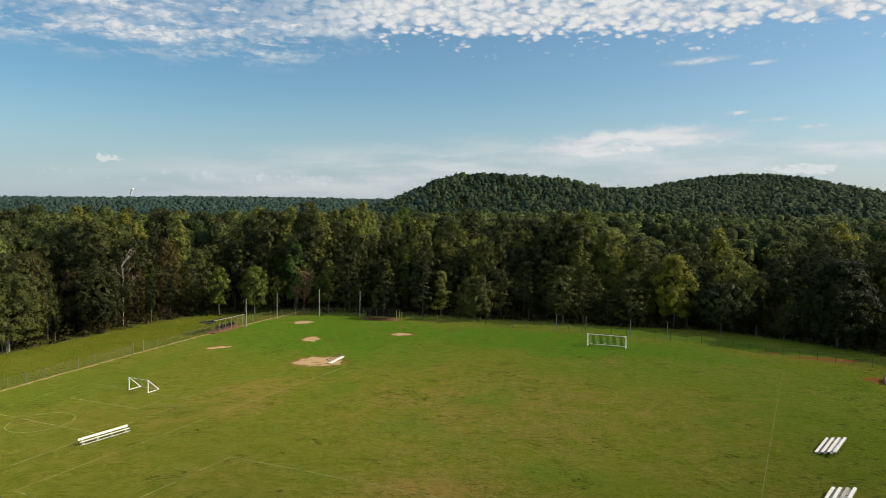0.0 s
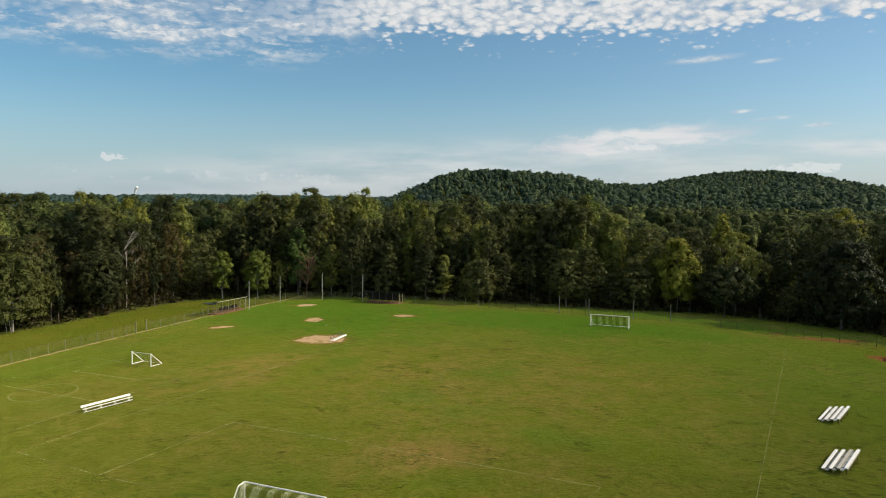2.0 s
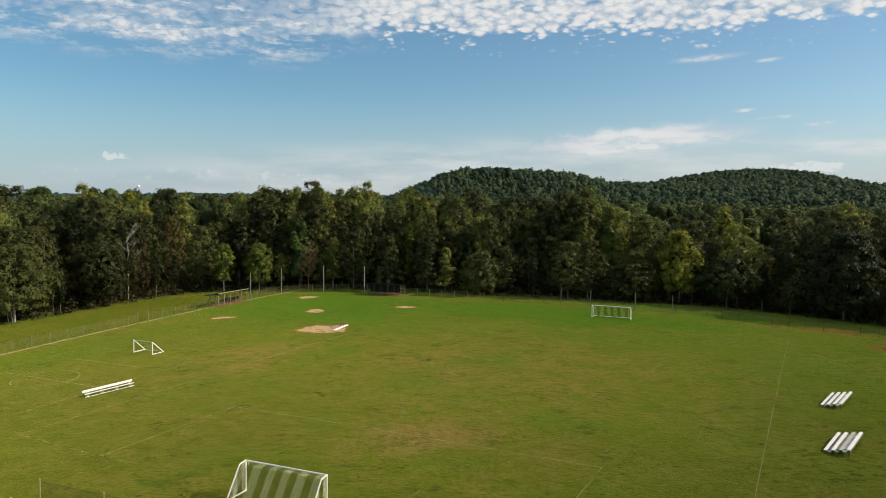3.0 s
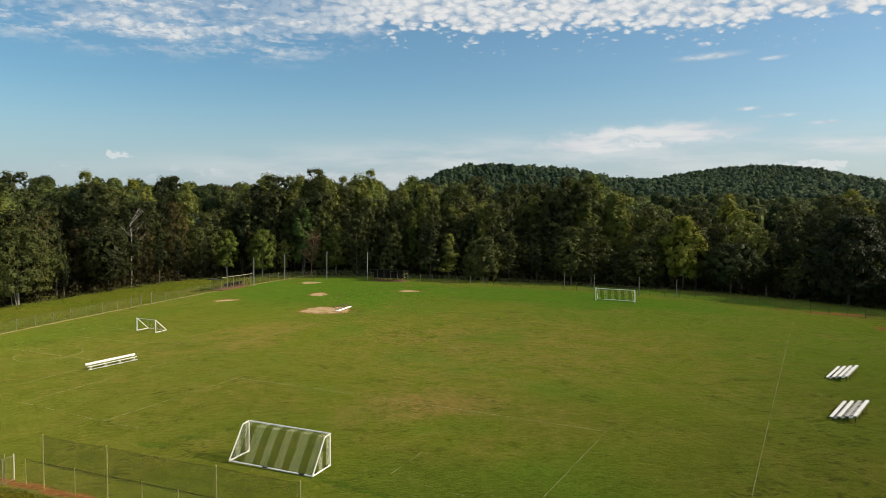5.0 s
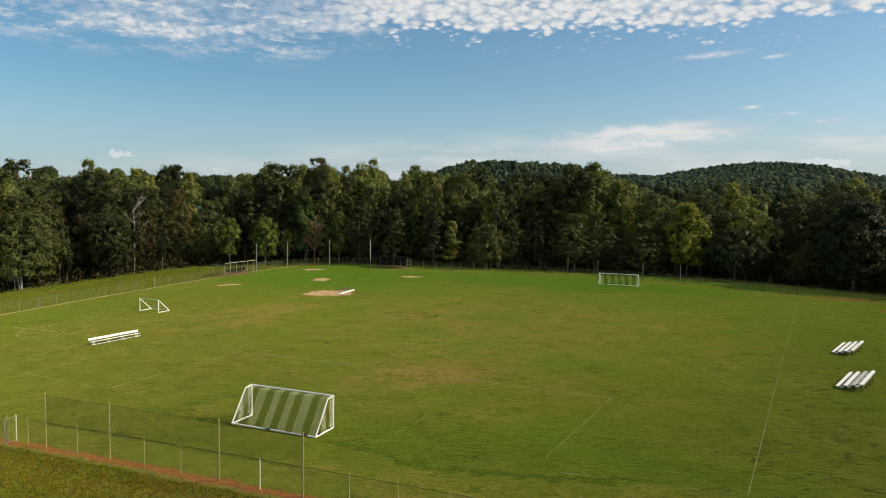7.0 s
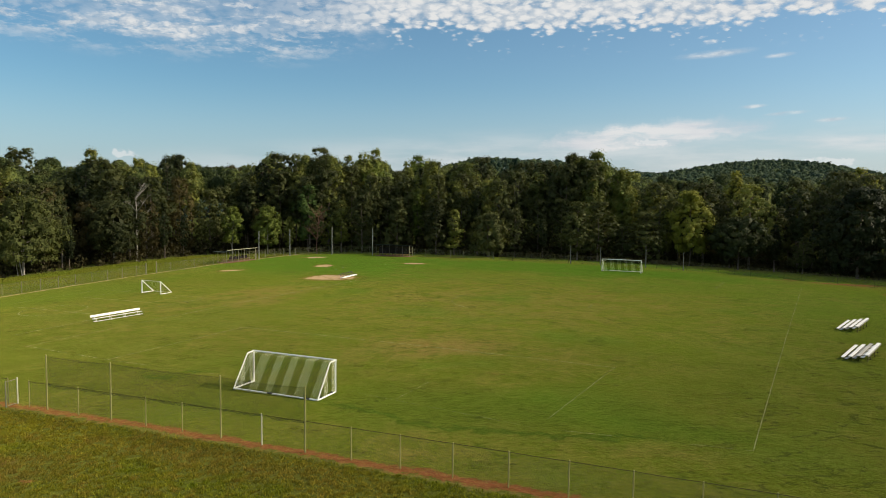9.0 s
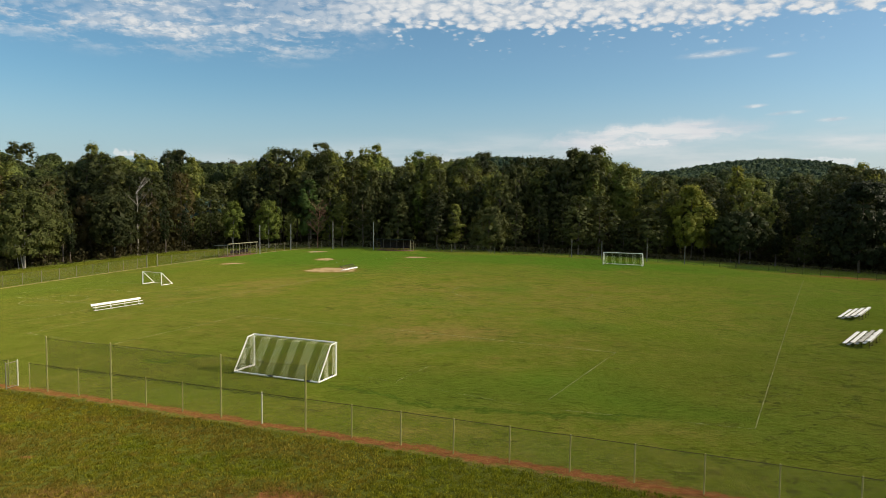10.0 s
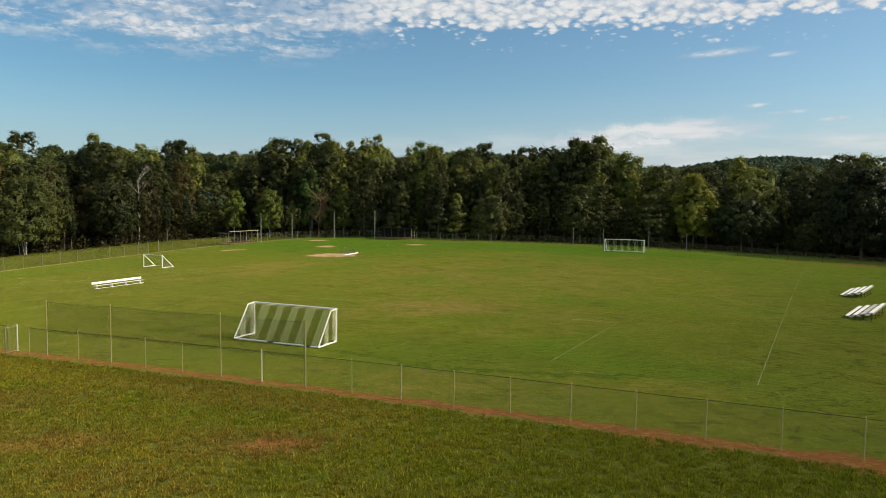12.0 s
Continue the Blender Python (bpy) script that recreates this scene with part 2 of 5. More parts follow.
# Olive cast: green reflected from the grass is put into the steel colour.
galvanised = plain("galvanised steel", (0.36, 0.33, 0.12), 0.7, 0.0, 0.4, 3.0, specular=0.15)
post_pale = plain("pale painted post", (0.60, 0.57, 0.40), 0.8, 0.0, 0.25, 3.0, specular=0.05)
rail_dark = plain("dark galvanised rail", (0.10, 0.095, 0.04), 0.9, 0.0, 0.4, 3.0, specular=0.03)
rubber = plain("black rubber", (0.02, 0.02, 0.02), 0.8, 0, 0.3)
roof_green = plain("dark green roof sheet", (0.045, 0.055, 0.046), 0.8, 0, 0.35, 1.5, specular=0.05)
roof_tan = plain("tan roof edge", (0.33, 0.31, 0.2), 0.6, 0, 0.35, 1.5)
timber = plain("old timber", (0.26, 0.16, 0.10), 0.8, 0, 0.5, 3.0)
timber_grey = plain("weathered grey timber", (0.15, 0.13, 0.11), 0.85, 0, 0.4, 3.0)
timber_orange = plain("orange stained timber", (0.42, 0.21, 0.10), 0.8, 0, 0.4, 3.0)
# Near black: the dugout's inner shade is put into this timber.
timber_dark = plain("near black timber", (0.026, 0.020, 0.017), 0.8, 0, 0.5, 3.0)
clay_floor = plain("red clay floor", (0.23, 0.12, 0.065), 0.95, 0, 0.4, 1.2, 0.02)
white_cord = plain("white net cord", (0.80, 0.79, 0.60), 0.8, 0, 0.1)
dark_cord = plain("dark net cord", (0.028, 0.042, 0.018), 0.8, 0, 0.1)
steam = plain("white steam", (0.9, 0.9, 0.9), 1.0, 0, 0.05, 0.01)
concrete = plain("pale concrete stack", (0.6, 0.58, 0.56), 0.9, 0, 0.2, 0.02)


def mesh_wire(name, colour, cell, wire, metal):
    """Woven wire or cord: strands of the fabric with open air between them."""
    m, k = material(name)
    uv = k.n("UVMap").outputs[0]
    s = k.n("SeparateXYZ", {0: uv})
    a = k.math("ADD", s.outputs[0], s.outputs[1])
    b = k.math("SUBTRACT", s.outputs[0], s.outputs[1])
    on = None
    for v in (a, b):
        d = k.math("PINGPONG", k.math("DIVIDE", v, cell), 0.5)
        d = k.math("LESS_THAN", d, wire / cell / 2)
        on = d if on is None else k.math("MAXIMUM", on, d)
    p = k.n("BsdfPrincipled", {"Base Color": (*colour, 1), "Roughness": 0.6, "Metallic": metal})
    x = k.n("MixShader", {0: on, 1: k.n("BsdfTransparent").outputs[0], 2: p.outputs[0]})
    k.t.links.new(x.outputs[0], k.n("OutputMaterial").inputs[0])
    return m


chain_link = mesh_wire("chain link fabric", (0.15, 0.125, 0.06), 0.075, 0.0054, 0.0)
# Sunlight on the left fences and gate sits in this paler wire colour.
chain_pale = mesh_wire("sunlit chain link fabric", (0.20, 0.20, 0.10), 0.075, 0.0040, 0.0)
netting = mesh_wire("dark barrier netting", (0.03, 0.035, 0.02), 0.06, 0.0068, 0.0)

# ---- lie of the land ----


def smooth(a, b, v):
    t = np.clip((v - a) / (b - a), 0, 1)
    return t * t * (3 - 2 * t)


def land(x, y):
    """Height of the ground: a gently crowned field, wooded hills behind, a long ridge far off."""
    x, y = np.asarray(x, float), np.asarray(y, float)
    u, v = x / 60, (y - 90) / 60
    field = 0.517 + 0.165 * u + 0.496 * v - 1.088 * u * u - 0.734 * u * v - 0.21 * v * v
    field = np.clip(field, -1.2, 1.4) + 0.34 * np.exp(-((x - 22) / 34) ** 2 - ((y - 142) / 26) ** 2) - 0.3 * np.exp(-((x + 48) / 14) ** 2 - ((y - 170) / 16) ** 2)
    field = field * (1 - smooth(100, 190, np.hypot(x, y - 90)))
    r, a = np.hypot(x, y), np.degrees(np.arctan2(x, np.maximum(y, 1e-3)))
    ahead = smooth(-60, 60, y)
    ridge = 36 * smooth(0, 9, a) * smooth(420, 1000, r) * (1 - 0.4 * smooth(23, 34, a)) * (1 - smooth(70, 100, a)) * ahead
    hill_a = 61 * np.exp(-(x / np.where(x < 0, 103, 122)) ** 2 - ((y - 1030) / 240) ** 2)
    hill_b = 40 * np.exp(-((x - 500) / 190) ** 2 - ((y - 1270) / 300) ** 2)
    far = (37 + 9 * np.sin(x / 900 + 1.0) + 4 * np.sin(x / 210)) * smooth(1500, 3200, r) * ahead
    return field + ridge + hill_a + hill_b + far


EDGE = [(-130, 60), (-104, 92), (-87, 124), (-81, 134), (-76, 147), (-69, 160), (-60, 168.5), (-45, 173), (-11, 168), (10, 164.5), (23, 163), (38, 162), (48, 164.5), (62, 164.5), (74, 153), (86, 139), (104, 121), (128, 98)]


def beyond(x, y):
    """Signed distance past the edge of the woods (positive among the trees)."""
    x, y = np.asarray(x, float), np.asarray(y, float)
    best, side = np.full(x.shape, 1e9), np.zeros(x.shape)
    for (ax, ay), (bx, by) in zip(EDGE, EDGE[1:]):
        dx, dy = bx - ax, by - ay
        t = np.clip(((x - ax) * dx + (y - ay) * dy) / (dx * dx + dy * dy), 0, 1)
        d = np.hypot(x - ax - t * dx, y - ay - t * dy)
        s = dx * (y - ay) - dy * (x - ax)
        near = d < best
        best, side = np.where(near, d, best), np.where(near, np.sign(s), side)
    return best * side


FENCE_NEAR = ((-31.0, 46.45), (13.93, 29.55))
FENCE_LEFT = ((-69.6, 101.4), (-45.2, 165.0))


def side_of(line, x, y):
    (ax, ay), (bx, by) = line
    L = math.hypot(bx - ax, by - ay)
    return ((bx - ax) * (np.asarray(y, float) - ay) - (by - ay) * (np.asarray(x, float) - ax)) / L


def spread(lo, hi, step, far_lo, far_hi):
    v, out = lo, []
    mid = list(np.arange(lo, hi + step / 2, step))
    g, d = [], step
    v = hi
    while v < far_hi:
        d *= 1.18
        v += d
        g.append(v)
    g2, d, v = [], step, lo
    while v > far_lo:
        d *= 1.18
        v -= d
        g2.append(v)
    return np.array(g2[::-1] + mid + g)


gx, gy = spread(-110, 110, 1.4, -4900, 4900), spread(8, 185, 1.4, -4900, 4900)
XX, YY = np.meshgrid(gx, gy)
ZZ = land(XX, YY)
me = bpy.data.meshes.new("ground")
nx, ny = len(gx), len(gy)
me.vertices.add(nx * ny)
me.vertices.foreach_set("co", np.stack([XX, YY, ZZ], -1).astype(np.float32).ravel())
i, j = np.meshgrid(np.arange(nx - 1), np.arange(ny - 1))
a = (j * nx + i).ravel()
me.loops.add(4 * len(a))
me.polygons.add(len(a))
me.loops.foreach_set("vertex_index", np.stack([a, a + 1, a + nx + 1, a + nx], -1).ravel().astype(np.int32))
me.polygons.foreach_set("loop_start", (np.arange(len(a)) * 4).astype(np.int32))
me.update(calc_edges=True)
me.polygons.foreach_set("use_smooth", np.ones(len(a), bool))


def waves(x, y, size, seed):
    """A smooth uneven field between about -1 and 1."""
    r = np.random.default_rng(seed)
    return sum(np.sin((x * math.cos(a) + y * math.sin(a)) / size * f + p) / f ** 0.7 for a, f, p in zip(r.uniform(0, 6.28, 9), r.uniform(0.7, 3.2, 9), r.uniform(0, 6.28, 9))) / 3


def patches(spots, soft, seed):
    """How far places lie within uneven patches, given as x, y, half-widths, turn and amount."""
    x, y = XX + 4.5 * waves(XX, YY, 9, seed), YY + 4.5 * waves(XX, YY, 9, seed + 1)
    out = np.zeros_like(x)
    for cx, cy, rx, ry, turn, amount in spots:
        c, s = math.cos(radians(turn)), math.sin(radians(turn))
        d = np.hypot(((x - cx) * c + (y - cy) * s) / rx, ((y - cy) * c - (x - cx) * s) / ry)
        out = np.maximum(out, amount * (1 - smooth(1 - soft, 1 + soft, d)))
    return out


WORN = (
    (2, 92, 20, 26, -20, 0.62),
    (-34, 97, 17, 6, 55, 1.0),
    (-3, 66, 7, 5, 0, 1.0),
    (30, 98, 13, 12, 0, 0.4),
    (-46, 82, 14, 17, -25, 0.65),
    (18, 58, 9, 7, 0, 0.35),
    (-6, 120, 30, 9, -20, 0.5),
    (12, 38.5, 9, 3, -22, 0.5),
    (27, 40, 12, 9, -20, 0.5),
    (-28, 50, 12, 7, -20, 0.5),
    (-25, 66, 14, 8, 0, 0.65),
    (-35, 72, 17, 12, 0, 0.6))
LUSH = (
    (-30, 143, 30, 22, -25, 1.1),
    (10, 142, 48, 13, -14, 1.1),
    (2, 47, 11, 5, -22, 0.75),
    (52, 98, 13, 34, -26, 0.5),
    (-60, 106, 5, 22, -22, 0.6),
    (9, 43.2, 8, 2.5, -8, 0.9),
    (-20, 58, 9, 5, 0, 0.5),
    (40, 70, 20, 16, 0, 0.2),
    (26, 118, 20, 10, -10, 0.5),
    (48, 151, 34, 6, -24, 0.9),
    (13.5, 42.4, 4.5, 1.1, 14, 0.7),
    (18.5, 46.0, 4.5, 1.0, 38, 0.5),
    (-6.5, 46.2, 7, 1.5, -34, 0.5),
    (0.5, 42.9, 5, 1.2, -8, 0.5),
    (7.5, 42.2, 6, 1.1, -2, 0.5),
    # Darker green spot left of the near goal.
    (-23.5, 55.6, 5, 2.2, -15, 0.5),
    (46, 118, 16, 18, 0, 0.45))
# Outer spots put light fall-off into the grass colour; the rest are darker green.
DENSE_DIMMED = (
    (46, 66, 20, 24, -26, 0.8),
    (-50, 72, 24, 24, -20, 0.85),
    (-58, 104, 16, 26, -22, 0.65),
    (32, 46, 24, 20, -20, 1.0),
    (-32, 59, 24, 16, -22, 0.95),
    (10, 34, 14, 7, -20, 0.4),
    (0, 46.5, 14, 5.5, -22, 0.85),
    # The same place left of the near goal, darkened further.
    (-23.5, 55.6, 7, 3.5, -15, 0.85),
    (14, 59, 18, 10, 0, 0.5))
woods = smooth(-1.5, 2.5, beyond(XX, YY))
rough = np.maximum(1 - smooth(-0.6, 0.4, side_of(FENCE_NEAR, XX, YY)), smooth(-0.2, 0.8, side_of(FENCE_LEFT, XX, YY)))
for nm, val in (("woods", woods), ("rough", rough), ("worn", patches(WORN, 0.7, 1)), ("lush", patches(LUSH, 0.6, 3)), ("dense", patches(DENSE_DIMMED, 0.75, 5))):
    me.attributes.new(nm, "FLOAT", "POINT").data.foreach_set("value", val.astype(np.float32).ravel())
ground = tagged(new("ground", me), "mown sports field grass with worn brown areas", "ground", kind="structure")


def ground_material(name, blades=False, outside=False, gain=1.0):
    """Mown grass with worn, lush and bare places; the blades that stand in it take the same colours."""
    m, k = material(name)
    pos = k.n("NewGeometry").outputs["Position"]
    n1, n2, n3 = k.noise(pos, 0.045, 4.0, 0.6), k.noise(pos, 0.32, 5.0, 0.7), k.noise(pos, 2.6, 4.0, 0.7)
    mid, fine = k.noise(pos, 0.9, 5.0, 0.72), k.noise(pos, 11.0, 3.0, 0.7)
    jog = k.n("VectorMath", {0: k.n("TexNoise", {"Vector": pos, "Scale": 0.55, "Detail": 5.0, "Roughness": 0.7}).outputs[1], 3: 4.4}, op="SCALE").outputs[0]
    p2 = k.n("VectorMath", {0: k.n("VectorMath", {0: pos, 1: jog}, op="ADD").outputs[0], 1: (2.2, 2.2, 2.2)}, op="SUBTRACT").outputs[0]
    green, brown, lush, straw = (0.120, 0.146, 0.011), (0.228, 0.158, 0.041), (0.050, 0.144, 0.010), (0.28, 0.205, 0.062)
    deep = (0.072, 0.078, 0.011)
    worn = k.math("MULTIPLY", k.ramp(n1, 0.34, 0.66), 0.6)
    worn = k.math("MAXIMUM", worn, k.n("Attribute", name="worn").outputs["Fac"])
    worn = k.math("MULTIPLY", worn, k.ramp(n2, 0.34, 0.60, 0.1, 1.3))
    rich = k.math("MULTIPLY", k.ramp(k.noise(pos, 0.08, 4.0, 0.6), 0.5, 0.66), 0.6)
    rich = k.math("MAXIMUM", rich, k.n("Attribute", name="lush").outputs["Fac"])
    dense = k.n("Attribute", name="dense").outputs["Fac"]
    c = k.mix(worn, green, brown)
    c = k.mix(k.math("MULTIPLY", k.blob(p2, -3.5, 65.5, 5.5, 3.0, 0, 0.7), 0.6), c, (0.27, 0.155, 0.055))
    c = k.mix(k.math("MULTIPLY", rich, k.ramp(n2, 0.25, 0.75, 1.1, 0.6)), c, lush)
    # reddish worn spots, clumps of darker grass and dead thatch
    c = k.mix(k.math("MULTIPLY", k.ramp(k.noise(pos, 0.14, 4.0, 0.65), 0.58, 0.74), k.math("MULTIPLY", worn, 0.9)), c, (0.29, 0.150, 0.050))
    flat = k.n("Mapping", {"Vector": pos, "Rotation": (0, 0, radians(12)), "Scale": (0.8, 1.25, 1.0)}).outputs[0]
    clump = k.math("MAXIMUM", k.ramp(k.noise(flat, 0.5, 6.0, 0.68, 0.9), 0.56, 0.66), k.math("MULTIPLY", k.ramp(k.noise(flat, 1.7, 5.0, 0.65, 0.6), 0.60, 0.70), 0.8))
    c = k.mix(k.math("MULTIPLY", clump, k.ramp(n1, 0.36, 0.62, 0.5, 0.95)), c, (0.048, 0.078, 0.008))
    sx, sy, _ = k.n("SeparateXYZ", {0: pos}).outputs
    scuff = k.math("MULTIPLY", k.ramp(k.noise(flat, 0.75, 5.0, 0.62, 1.2), 0.568, 0.60), k.math("MAXIMUM", k.ramp(k.noise(pos, 0.07, 3.0), 0.52, 0.66), k.ramp(k.math("SUBTRACT", sx, k.math("MULTIPLY", sy, 0.6)), -18.0, -4.0, 0.0, 0.9)))
    # crescent scars of torn turf
    arc = k.math("ABSOLUTE", k.math("SUBTRACT", k.noise(flat, 0.62, 3.0, 0.6, 0.8), 0.5))
    arc = k.math("MULTIPLY", k.ramp(arc, 0.022, 0.006), k.ramp(k.noise(pos, 0.21, 3.0, 0.6), 0.55, 0.63))
    dry = k.math("SUBTRACT", 1.0, k.math("MULTIPLY", rich, 0.85))
    c = k.mix(k.math("MULTIPLY", k.math("MULTIPLY", k.ramp(mid, 0.5, 0.68), 0.30), dry), c, straw)
    c = k.mix(k.ramp(mid, 0.52, 0.32, 0.0, 0.30), c, (0.050, 0.085, 0.008))
    c = k.mix(k.math("MULTIPLY", k.math("MULTIPLY", k.ramp(n3, 0.52, 0.75), 0.42), dry), c, straw)
    # Blend to the darker tone, which also holds the light fall-off.
    c = k.mix(k.math("MULTIPLY", dense, k.ramp(n2, 0.3, 0.66, 0.95, 0.5)), c, deep)
    for x, y, r in ((10.6, 108.0, 1.25), (9.8, 103.2, 1.35)):
        rim = k.math("SUBTRACT", k.blob(pos, x, y, r, r * 1.1, 0, 0.12), k.blob(pos, x, y, r * 0.68, r * 0.75, 0, 0.15), clamp=True)
        c = k.mix(k.math("MULTIPLY", rim, 0.6), c, (0.03, 0.05, 0.007))
    # Crisp dark green marks, two of them left of the near goal.
    for x, y, rx, ry, turn in ((-6.5, 45.4, 5, 0.5, -34), (0.5, 42.3, 4, 0.45, -8), (7.2, 41.6, 5, 0.4, -1), (-22.6, 55.9, 1.6, 0.5, -15), (-25.4, 54.4, 1.8, 0.4, -15)):
        c = k.mix(k.math("MULTIPLY", k.blob(p2, x, y, rx, ry, turn, 0.5), 0.75), c, (0.030, 0.070, 0.008))
    c = k.mix(k.ramp(n3, 0.5, 0.30, 0.0, 0.64), c, (0.040, 0.068, 0.006))
    c = k.mix(k.ramp(fine, 0.46, 0.62, 0.0, 0.62), c, (0.050, 0.066, 0.006))
    c = k.mix(k.ramp(fine, 0.46, 0.34, 0.0, 0.45), c, k.mix(1.0, c, (1.9, 1.75, 1.7), "MULTIPLY"))
    c = k.mix(k.math("MULTIPLY", scuff, 0.8), c, (0.030, 0.032, 0.009))
    c = k.mix(k.math("MULTIPLY", arc, 0.8), c, (0.024, 0.032, 0.007))
    # long grass outside the fences
    fore = k.ramp(k.n("SeparateXYZ", {0: pos}).outputs[1], 75.0, 45.0)
    meadow = k.ramp(k.noise(pos, 0.16, 4.0, 0.6), 0.35, 0.68)
    long_c = k.mix(fore, k.mix(meadow, (0.082, 0.108, 0.010), (0.130, 0.122, 0.017)), k.mix(meadow, (0.120, 0.175, 0.013), (0.195, 0.195, 0.023)))
    long_c = k.mix(k.ramp(n2, 0.5, 0.72, 0.0, 0.6), long_c, (0.08, 0.115, 0.009))
    sere = k.math("MULTIPLY", fore, k.ramp(k.n("SeparateXYZ", {0: pos}).outputs[0], 6.0, -18.0, 0.35, 1.0))
    long_c = k.mix(k.math("MULTIPLY", sere, k.ramp(n1, 0.38, 0.6, 0.1, 0.8)), long_c, (0.28, 0.235, 0.030))
    long_c = k.mix(k.math("MULTIPLY", k.ramp(mid, 0.45, 0.7, 0.0, 0.7), sere), long_c, (0.24, 0.155, 0.045))
    for x, y, rx, ry, turn, amount in ((-9.6, 29.6, 3.6, 1.7, 3, 0.9), (-20.0, 29.6, 5.0, 2.0, 10, 0.6), (-25.0, 35.5, 4.0, 2.2, 0, 0.6), (-13.0, 36.6, 9.0, 1.6, -20, 0.55), (-14.0, 25.6, 4.5, 1.6, 0, 0.5), (-3.0, 23.0, 4.0, 1.2, 0, 0.4)):
        long_c = k.mix(k.math("MULTIPLY", k.blob(p2, x, y, rx, ry, turn, 0.7), amount), long_c, (0.205, 0.140, 0.042))
    # Right foreground greener, with the light fall-off there put into the colour.
    right_dim = k.math("MULTIPLY", fore, k.ramp(k.n("SeparateXYZ", {0: pos}).outputs[0], -6.0, 12.0, 0.0, 0.8))
    long_c = k.mix(right_dim, long_c, (0.105, 0.132, 0.014))
    long_c = k.mix(k.ramp(n3, 0.45, 0.7, 0.0, 0.5), long_c, (0.075, 0.085, 0.008))
    long_c = k.mix(k.ramp(fine, 0.42, 0.68, 0.0, 0.55), long_c, (0.055, 0.075, 0.008))
    if not outside:
        # soil and thatch under standing blades; shade between tufts is in the colour
        long_c = k.mix(k.math("MULTIPLY", fore, 0.8), long_c, (0.060, 0.062, 0.012))
    c = k.mix(1.0 if outside else k.n("Attribute", name="rough").outputs["Fac"], c, long_c)
    if not blades:
        # bare ground
        tan, red, pink = (0.50, 0.34, 0.19), (0.19, 0.056, 0.025), (0.55, 0.33, 0.21)
        earth = k.mix(k.ramp(n3, 0.3, 0.75), tan, pink)
        bare = None
        for x, y, rx, ry, turn in ((-24.9, 118.6, 3.9, 3.6, 10), (-30.7, 138.0, 1.6, 2.2, 0), (-37.0, 157.6, 2.2, 2.2, 0), (-13.0, 143.6, 2.2, 1.3, -5), (-46.7, 129.8, 2.2, 0.95, 32)):
            b = k.blob(p2, x, y, rx, ry, turn, 0.12)
            bare = b if bare is None else k.math("MAXIMUM", bare, b)
        clay = None
        for x, y, rx, ry, turn, amount in ((70.5, 136.8, 6.5, 1.6, -8, 1), (18.5, 27.4, 6.0, 1.1, -21, 0.9), (9.0, 31.0, 3.0, 0.8, -21, 0.7), (61.6, 140.6, 1.7, 0.8, -8, 1), (71.3, 119.0, 2.6, 3.4, 0, 1), (-8.9, 29.6, 2.0, 0.75, 3, 0.9), (-23.0, 34.2, 0.5, 0.35, 0, 0.9), (-18.8, 29.3, 2.2, 0.9, 10, 0.5), (-26.5, 36.5, 1.6, 0.8, 0, 0.5), (-38.5, 157.0, 2.6, 1.2, 5, 0.6), (-51.5, 146.8, 1.1, 5.0, -21, 0.7), (-19.6, 161.2, 4.2, 0.9, -15, 0.7)):
            b = k.math("MULTIPLY", k.blob(p2, x, y, rx, ry, turn, 0.35), amount)
            clay = b if clay is None else k.math("MAXIMUM", clay, b)
        # reddish rims round the bare places
        for x, y, rx, ry, turn in ((-24.9, 118.6, 4.7, 4.4, 10), (-30.7, 138.0, 2.1, 2.8, 0), (-13.0, 143.6, 2.8, 1.8, -5), (-46.7, 129.8, 2.8, 1.5, 32)):
            clay = k.math("MAXIMUM", clay, k.math("MULTIPLY", k.blob(p2, x, y, rx, ry, turn, 0.3), 0.55))
        # clay strip along the near fence, thin bare strips along the others
        sn = k.n("SeparateXYZ", {0: pos})
        ragged = k.math("ADD", k.math("MULTIPLY", k.math("SUBTRACT", n2, 0.5), 1.5), k.math("MULTIPLY", k.math("SUBTRACT", n3, 0.5), 1.3))
        for (line, before, after, amount) in ((FENCE_NEAR, 0.42, 0.26, 1.0), (FENCE_LEFT, 0.45, 0.05, 0.0), (((77.6, 129.9), (-10.7, 161.2)), 0.2, 0.5, 0.3)):
            (ax, ay), (bx, by) = line
            L = math.hypot(bx - ax, by - ay)
            d = k.math("ADD", k.math("MULTIPLY", sn.outputs[1], (bx - ax) / L), k.math("ADD", k.math("MULTIPLY", sn.outputs[0], -(by - ay) / L), ((by - ay) * ax - (bx - ax) * ay) / L))
            d = k.math("ADD", d, ragged)
            band = k.math("MULTIPLY", k.ramp(d, -before - 0.2, -before + 0.1), k.ramp(d, after + 0.2, after - 0.1))
            if line is FENCE_NEAR:
                thatch = k.math("MULTIPLY", k.ramp(d, -before - 0.62, -before - 0.25), k.ramp(d, -before + 0.1, -before - 0.15))
                c = k.mix(k.math("MULTIPLY", thatch, k.ramp(n3, 0.35, 0.6, 0.05, 0.4)), c, (0.26, 0.19, 0.07))
            if amount:
                clay = k.math("MAXIMUM", clay, k.math("MULTIPLY", band, amount))
            else:
                bare = k.math("MAXIMUM", bare, k.math("MULTIPLY", band, 0.6))
        clay_c = k.mix(k.ramp(n3, 0.35, 0.8), red, (0.28, 0.105, 0.047))
        clay_c = k.mix(k.ramp(mid, 0.58, 0.78, 0.0, 0.4), clay_c, (0.38, 0.24, 0.13))
